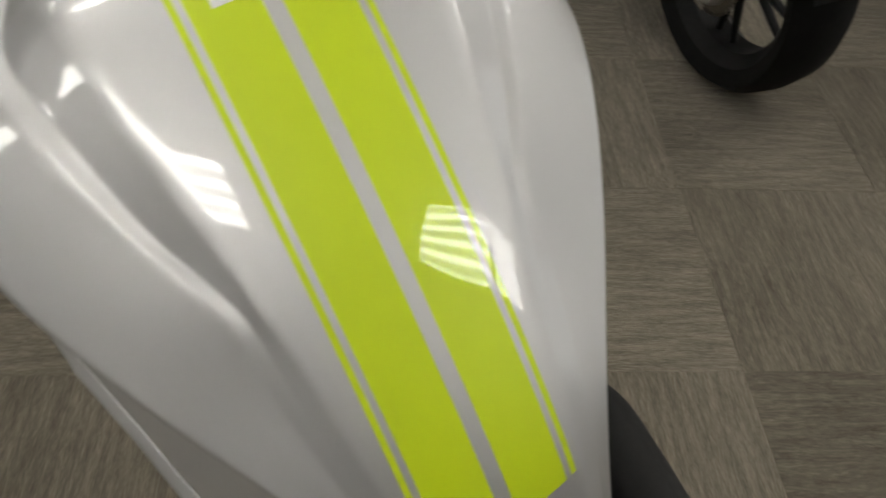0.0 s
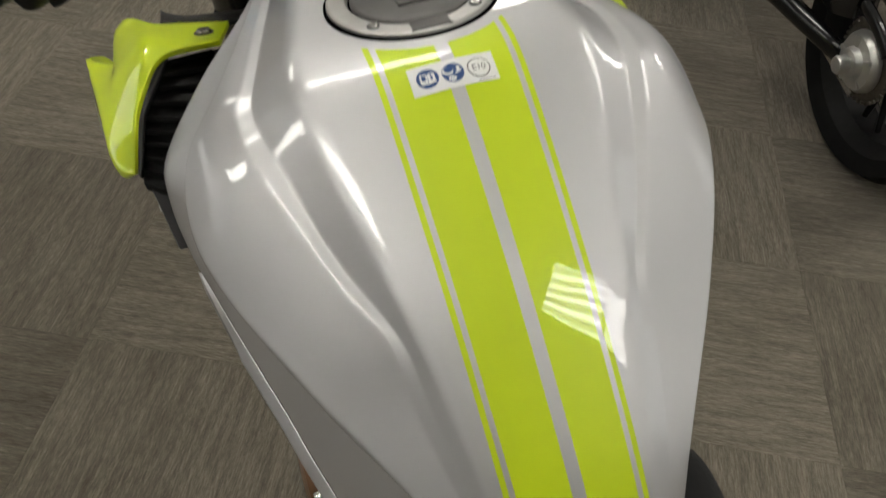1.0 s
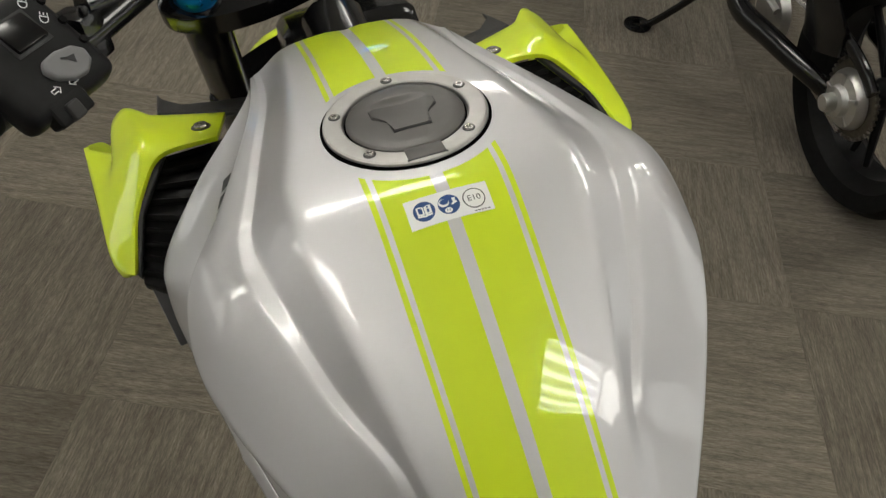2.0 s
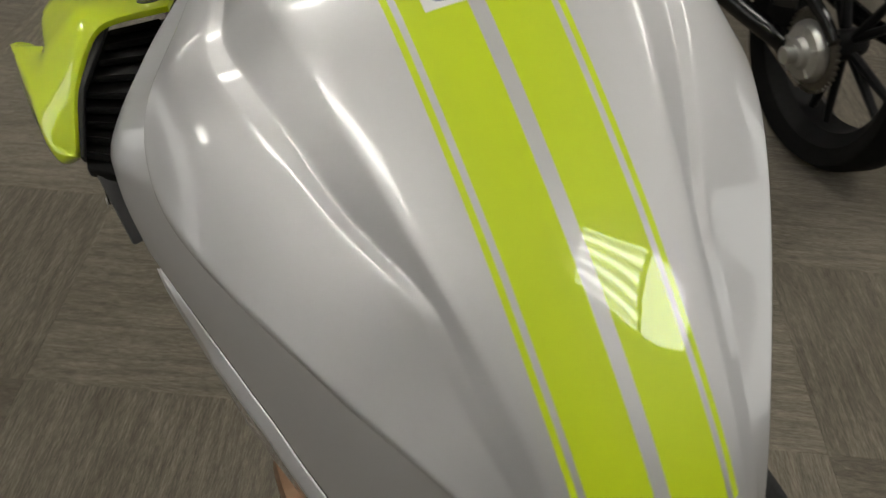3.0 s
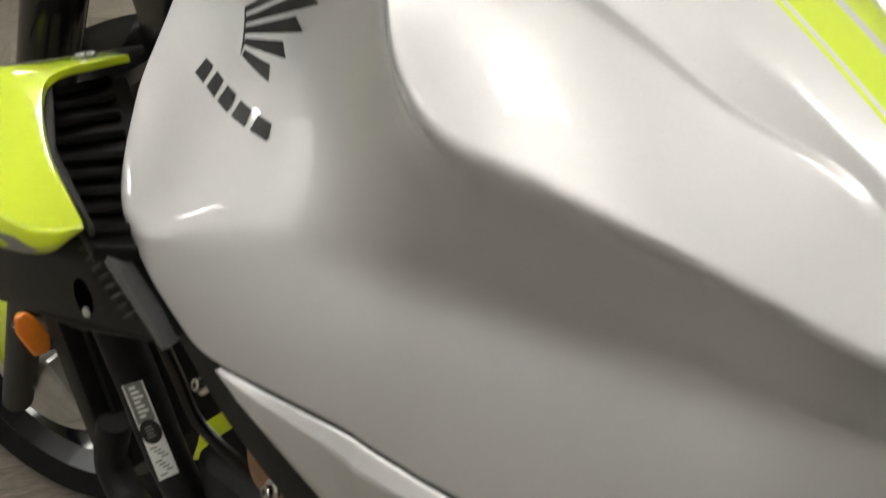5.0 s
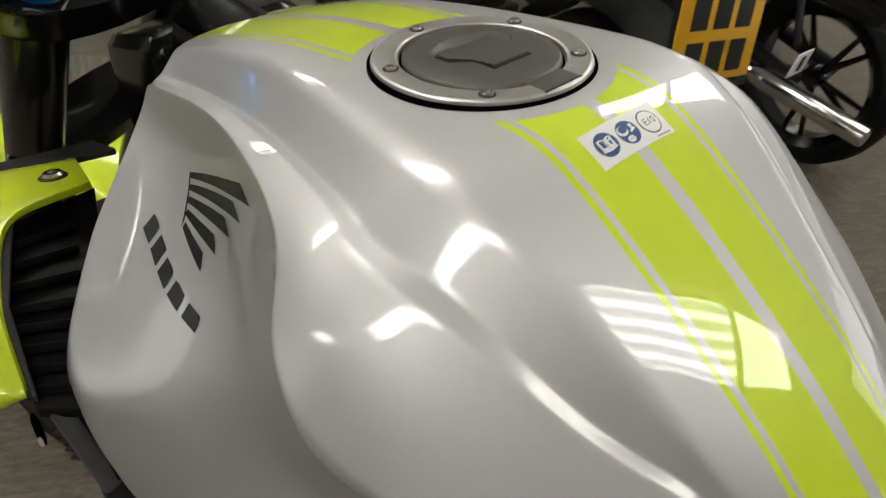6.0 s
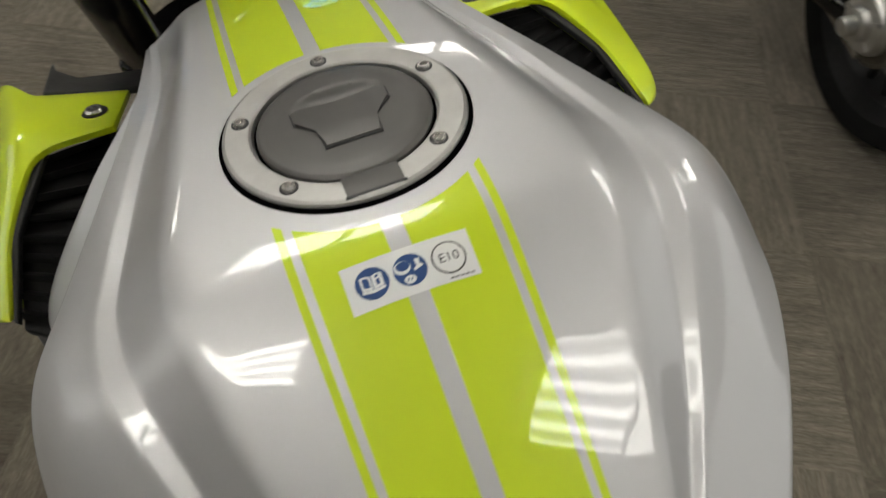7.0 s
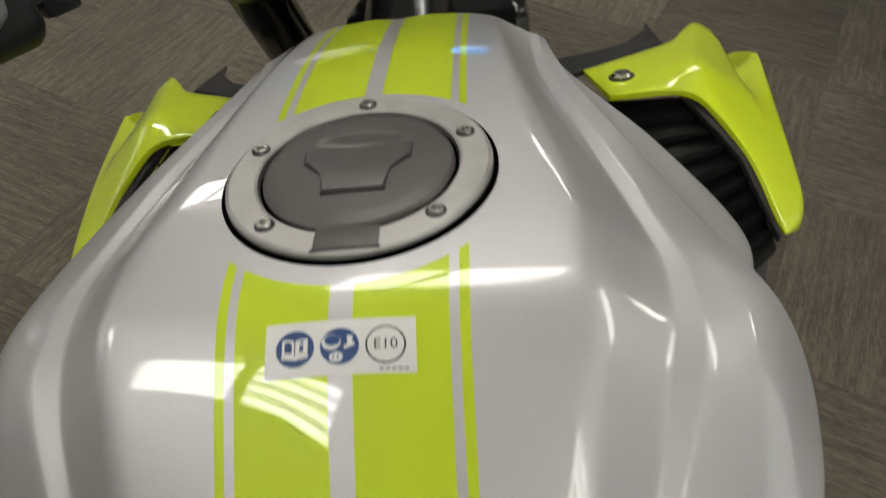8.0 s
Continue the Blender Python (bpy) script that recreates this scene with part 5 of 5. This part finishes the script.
def parked():
    axle = Matrix.Translation((0, 0, 0.318)) @ pose(0, 0, 0, 0, 90, 0)
    wheel(axle, 0.318, 0.18, other, M_BLACK, 5)
    # chain side, facing our motorcycle
    bm = bmesh.new()
    lathe(bm, [(0.0, 0.0), (0.085, 0.0), (0.098, 0.003), (0.100, 0.006), (0.098, 0.009), (0.0, 0.009)], axle @ pose(0, 0, -0.098), 60)
    for k in range(40):
        a = 2 * math.pi * k / 40
        box(bm, (0.010, 0.007, 0.007), axle @ pose(0, 0, -0.094) @ pose(0.102 * math.cos(a), 0.102 * math.sin(a), 0, 0, 0, math.degrees(a)), 0.001)
    sp = part("sprocket", bm, M_OILED, other, "toothed oiled steel sprocket")
    bm = bmesh.new()
    lathe(bm, [(0.0, 0.070), (0.020, 0.070), (0.023, 0.065), (0.023, 0.044), (0.036, 0.040), (0.042, 0.026), (0.066, 0.022), (0.076, 0.010), (0.078, 0.0)], axle @ pose(0, 0, -0.101) @ pose(0, 0, 0, 180), 36)
    for k in range(5):
        a = 2 * math.pi * k / 5 + 0.4
        box(bm, (0.045, 0.012, 0.018), axle @ pose(0, 0, -0.120) @ pose(0.045 * math.cos(a), 0.045 * math.sin(a), 0, 0, 0, math.degrees(a)), 0.003)
    part("sprocket_carrier", bm, M_BRIGHT, sp, "bright alloy sprocket carrier")
    for k in range(5):
        a = 2 * math.pi * k / 5 + 1.0
        bm = bmesh.new()
        lathe(bm, [(0.0, 0.012), (0.008, 0.012), (0.009, 0.0)], axle @ pose(0, 0, -0.104) @ pose(0.062 * math.cos(a), 0.062 * math.sin(a), 0, 180), 12)
        part("sprocket_nut", bm, M_CHROME, sp)
    bm = bmesh.new()
    for s in (-1, 1):
        tube(bm, [(-0.095, 0.0, 0.318 + s * 0.105), (-0.095, 0.30, 0.33 + s * 0.07), (-0.09, 0.60, 0.345 + s * 0.045)], 0.009, 8, 5, 0.7)
    part("chain", bm, M_STEEL, other, "oiled drive chain")
    bm = bmesh.new()
    tube(bm, [(-0.088, 0.07, 0.27), (-0.125, 0.13, 0.295), (-0.178, 0.28, 0.325), (-0.208, 0.44, 0.345), (-0.15, 0.62, 0.42)], (0.026, 0.036), 14, 6, 0.8)
    tube(bm, [(0.125, -0.03, 0.318), (0.125, 0.10, 0.30), (0.12, 0.30, 0.31), (0.11, 0.56, 0.40)], (0.022, 0.036), 14, 6, 0.7)
    box(bm, (0.24, 0.08, 0.09), pose(0, 0.55, 0.40), 0.01)
    part("swingarm", bm, M_GLOSS, other, "gloss black swingarm")
    bm = bmesh.new()
    tube(bm, [(-0.118, 0.34, 0.49), (-0.120, 0.12, 0.462), (-0.120, -0.02, 0.436), (-0.118, -0.09, 0.40)], 0.019, 12, 6, 0.6)
    slab(bm, [(-0.05, 0.03), (0.04, -0.01), (0.11, 0.0), (0.14, 0.08), (0.12, 0.17), (0.02, 0.15), (-0.05, 0.10)], 0.010, Matrix.Translation((-0.128, 0.10, 0.38)) @ Matrix(((0, 0, -1, 0), (1, 0, 0, 0), (0, 1, 0, 0), (0, 0, 0, 1))), 0.003)
    part("chain_guard", bm, M_GLOSS, other, "black chain guard")
    bm = bmesh.new()
    tube(bm, [(-0.13, 0.60, 0.36), (-0.20, 0.70, 0.22), (-0.29, 0.79, 0.085), (-0.325, 0.82, 0.058)], 0.012, 12)
    lathe(bm, [(0.018, 0.0), (0.046, 0.0), (0.048, 0.005), (0.046, 0.010), (0.020, 0.012), (0.018, 0.0)], pose(-0.335, 0.83, 0.048, 0, 8, 0), 28)
    part("side_stand", bm, M_GLOSS, other, "black side stand with a round foot")
    bm = bmesh.new()
    box(bm, (0.34, 0.50, 0.34), pose(0, 0.85, 0.50), 0.05, 3)
    for k in range(6):
        box(bm, (0.36, 0.30, 0.008), pose(0, 0.95, 0.50 + 0.03 * k), 0.002)
    part("engine", bm, M_BLACK, other, "black engine")
    bm = bmesh.new()
    lathe(bm, [(0.0, 0.030), (0.05, 0.030), (0.075, 0.022), (0.085, 0.0)], along(Vector((-0.110, 0.40, 0.325)), (-1, 0, 0)), 36)
    tube(bm, [(-0.150, 0.33, 0.37), (-0.155, 0.52, 0.40)], 0.011, 10)
    part("engine_cover", bm, M_CAST, other, "bright alloy engine cover")
    bm = bmesh.new()
    tube(bm, [(0, 1.15, 0.95), (0, 0.85, 1.00), (0, 0.60, 0.90)], (0.13, 0.11), 20)
    part("fuel_tank", bm, M_GLOSS, other, "gloss black fuel tank")
    bm = bmesh.new()
    tube(bm, [(0, 0.62, 0.84), (0, 0.30, 0.80), (0, -0.05, 0.86), (0, -0.28, 0.90)], (0.13, 0.07), 20, 6, 0.5)
    part("seat", bm, M_SEAT, other, "black vinyl seat")
    bm = bmesh.new()
    rows = [[Vector((x, -0.36 * math.cos(a), 0.318 + 0.36 * math.sin(a))) for x in (-0.095, -0.08, -0.03, 0.03, 0.08, 0.095)] for a in np.linspace(radians(20), radians(150), 18)]
    vs = [[bm.verts.new(p) for p in r] for r in rows]
    for r, s in zip(vs, vs[1:]):
        for i in range(5):
            bm.faces.new((r[i], r[i + 1], s[i + 1], s[i]))
    bmesh.ops.solidify(bm, geom=bm.faces[:], thickness=0.004)
    part("mudguard", bm, M_BLACK, other, "black rear mudguard")
    fw = Matrix.Translation((0, 1.45, 0.31)) @ pose(0, 0, 0, 0, 90, 0)
    wheel(fw, 0.31, 0.12, other, M_GLOSS, 5)
    bm = bmesh.new()
    for s in (-1, 1):
        tube(bm, [(s * 0.10, 1.45, 0.31), (s * 0.10, 1.16, 0.98)], 0.026, 14)
    tube(bm, [(-0.38, 1.05, 1.03), (-0.1, 1.15, 1.0), (0.1, 1.15, 1.0), (0.38, 1.05, 1.03)], 0.013, 12)
    part("fork", bm, M_GLOSS, other, "black fork and handlebar")

    base = pose(-0.125, -0.375, 0.775, -10, 8, 0)
    bm = bmesh.new()
    slab(bm, [(-0.136, -0.095), (0.136, -0.095), (0.136, 0.095), (-0.136, 0.095)], 0.004, base @ pose(0, 0, 0, 90), 0.0015)
    pl = part("number_plate", bm, M_PLATE, other, "yellow plate with dark bars")
    for k in range(3):
        bm = bmesh.new()
        slab(bm, [(-0.026, -0.033), (0.026, -0.033), (0.026, 0.033), (-0.026, 0.033)], 0.0008, base @ pose(-0.072 + 0.072 * k, -0.0045, -0.045, 90))
        part("plate_bar", bm, M_INK_AND_SHADE, pl)
        bm = bmesh.new()
        slab(bm, [(-0.026, -0.033), (0.026, -0.033), (0.026, 0.033), (-0.026, 0.033)], 0.0008, base @ pose(-0.072 + 0.072 * k, -0.0045, 0.045, 90))
        part("plate_bar", bm, M_INK_AND_SHADE, pl)
    bm = bmesh.new()
    box(bm, (0.27, 0.012, 0.20), base @ pose(0, 0.010, 0.005), 0.004)
    box(bm, (0.27, 0.03, 0.016), base @ pose(0, 0.008, -0.108), 0.005)
    tube(bm, [base @ Vector((0, 0.02, 0.05)), base @ Vector((0, 0.15, 0.16)), (0.0, -0.10, 0.84)], (0.03, 0.05), 12)
    part("plate_holder", bm, M_BLACK, other, "black plate holder")
    bm = bmesh.new()
    box(bm, (0.075, 0.012, 0.026), base @ pose(0.02, 0.0, -0.150), 0.004)
    part("red_reflector", bm, M_RED, other, "red reflector")


parked()

# a third motorcycle beyond it
third = empty("rear_motorcycle", pose(2.50, 0.60, 0.0, 0, -6, -10), "dark motorcycle with a polished silencer and a white ticket", "motorcycle")


def third_bike():
    axle = Matrix.Translation((0.18, 0.0, 0.318)) @ pose(0, 0, 0, 0, 90, 0)
    wheel(axle, 0.318, 0.18, third, M_GLOSS, 5)
    bm = bmesh.new()
    tube(bm, [(-0.02, -0.30, 0.72), (0.02, -0.05, 0.74), (0.12, 0.40, 0.74)], (0.10, 0.16), 18, 6, 0.6)
    tube(bm, [(-0.27, -0.13, 0.57), (-0.12, 0.0, 0.66)], 0.012, 10)
    part("tail_unit", bm, M_GLOSS, third, "gloss black tail unit")
    bm = bmesh.new()
    lathe(bm, [(0.0, 0.0), (0.038, 0.0), (0.046, 0.004), (0.048, 0.02), (0.052, 0.38), (0.045, 0.42), (0.02, 0.46)], Matrix.Translation((-0.02, -0.34, 0.30)) @ pose(0, 0, 0, -84, 0, 8) @ Matrix.Diagonal((0.75, 0.75, 1.0, 1.0)), 36)
    part("silencer", bm, M_CHROME, third, "polished silencer")
    bm = bmesh.new()
    box(bm, (0.09, 0.004, 0.08), pose(-0.27, -0.16, 0.53, 8, 0, 6), 0.001)
    part("price_tag", bm, M_WHITE, third, "white ticket with a dark bar")
    bm = bmesh.new()
    box(bm, (0.018, 0.003, 0.05), pose(-0.27, -0.1635, 0.53, 8, 0, 6))
    part("ticket_bar", bm, M_INK_AND_SHADE, third)
    bm = bmesh.new()
    box(bm, (0.26, 0.62, 0.40), pose(0.16, 0.62, 0.52), 0.06, 3)
    tube(bm, [(0.30, 0.0, 0.318), (0.30, 0.5, 0.40)], 0.03, 12)
    tube(bm, [(0.06, 0.0, 0.318), (0.06, 0.5, 0.40)], 0.03, 12)
    part("engine", bm, M_BLACK, third, "black engine and swingarm")
    wheel(Matrix.Translation((0.16, 1.45, 0.31)) @ pose(0, 0, 0, 0, 90, 0), 0.31, 0.12, third, M_BLACK, 5)
    bm = bmesh.new()
    for s in (-1, 1):
        tube(bm, [(0.16 + s * 0.10, 1.45, 0.31), (0.16 + s * 0.10, 1.16, 0.98)], 0.026, 14)
    tube(bm, [(-0.22, 1.05, 1.03), (0.06, 1.15, 1.0), (0.26, 1.15, 1.0), (0.54, 1.05, 1.03)], 0.013, 12)
    part("fork", bm, M_GLOSS, third, "black fork and handlebar")
    bm = bmesh.new()
    tube(bm, [(0.16, 1.12, 0.93), (0.16, 0.85, 0.98), (0.16, 0.55, 0.86)], (0.12, 0.10), 20)
    part("fuel_tank", bm, M_GLOSS, third, "gloss black fuel tank")


third_bike()

# ---------------------------------------------------------------- carpet tiles
def carpet_tiles():
    bm = bmesh.new()
    h = TILE / 2 - 0.00015
    slab(bm, [(-h, -h), (h, -h), (h, h), (-h, h)], 0.012, pose(0, 0, -0.012), 0.0006, 1)
    one = part("carpet_tile", bm, M_CARPET, FLOOR)
    c, s = math.cos(TURN), math.sin(TURN)
    made = False
    for i in range(-8, 9):
        for j in range(-5, 12):
            u, v = (i + 0.5) * TILE, (j + 0.5) * TILE
            x, y = c * u - s * v + CORNER[0], s * u + c * v + CORNER[1]
            q = ROUND.inverted() @ Vector((x, y, 0))
            if not (ROOM[0] + 0.25 < q.x < ROOM[1] - 0.25 and ROOM[2] + 0.25 < q.y < ROOM[3] - 0.25):
                continue
            if made:
                ob = new("carpet_tile", one.data)
                ob.parent = FLOOR
            else:
                ob, made = one, True
            ob.matrix_basis = pose(x, y, 0, 0, 0, math.degrees(TURN) + 90 * ((i + j) % 2))


carpet_tiles()
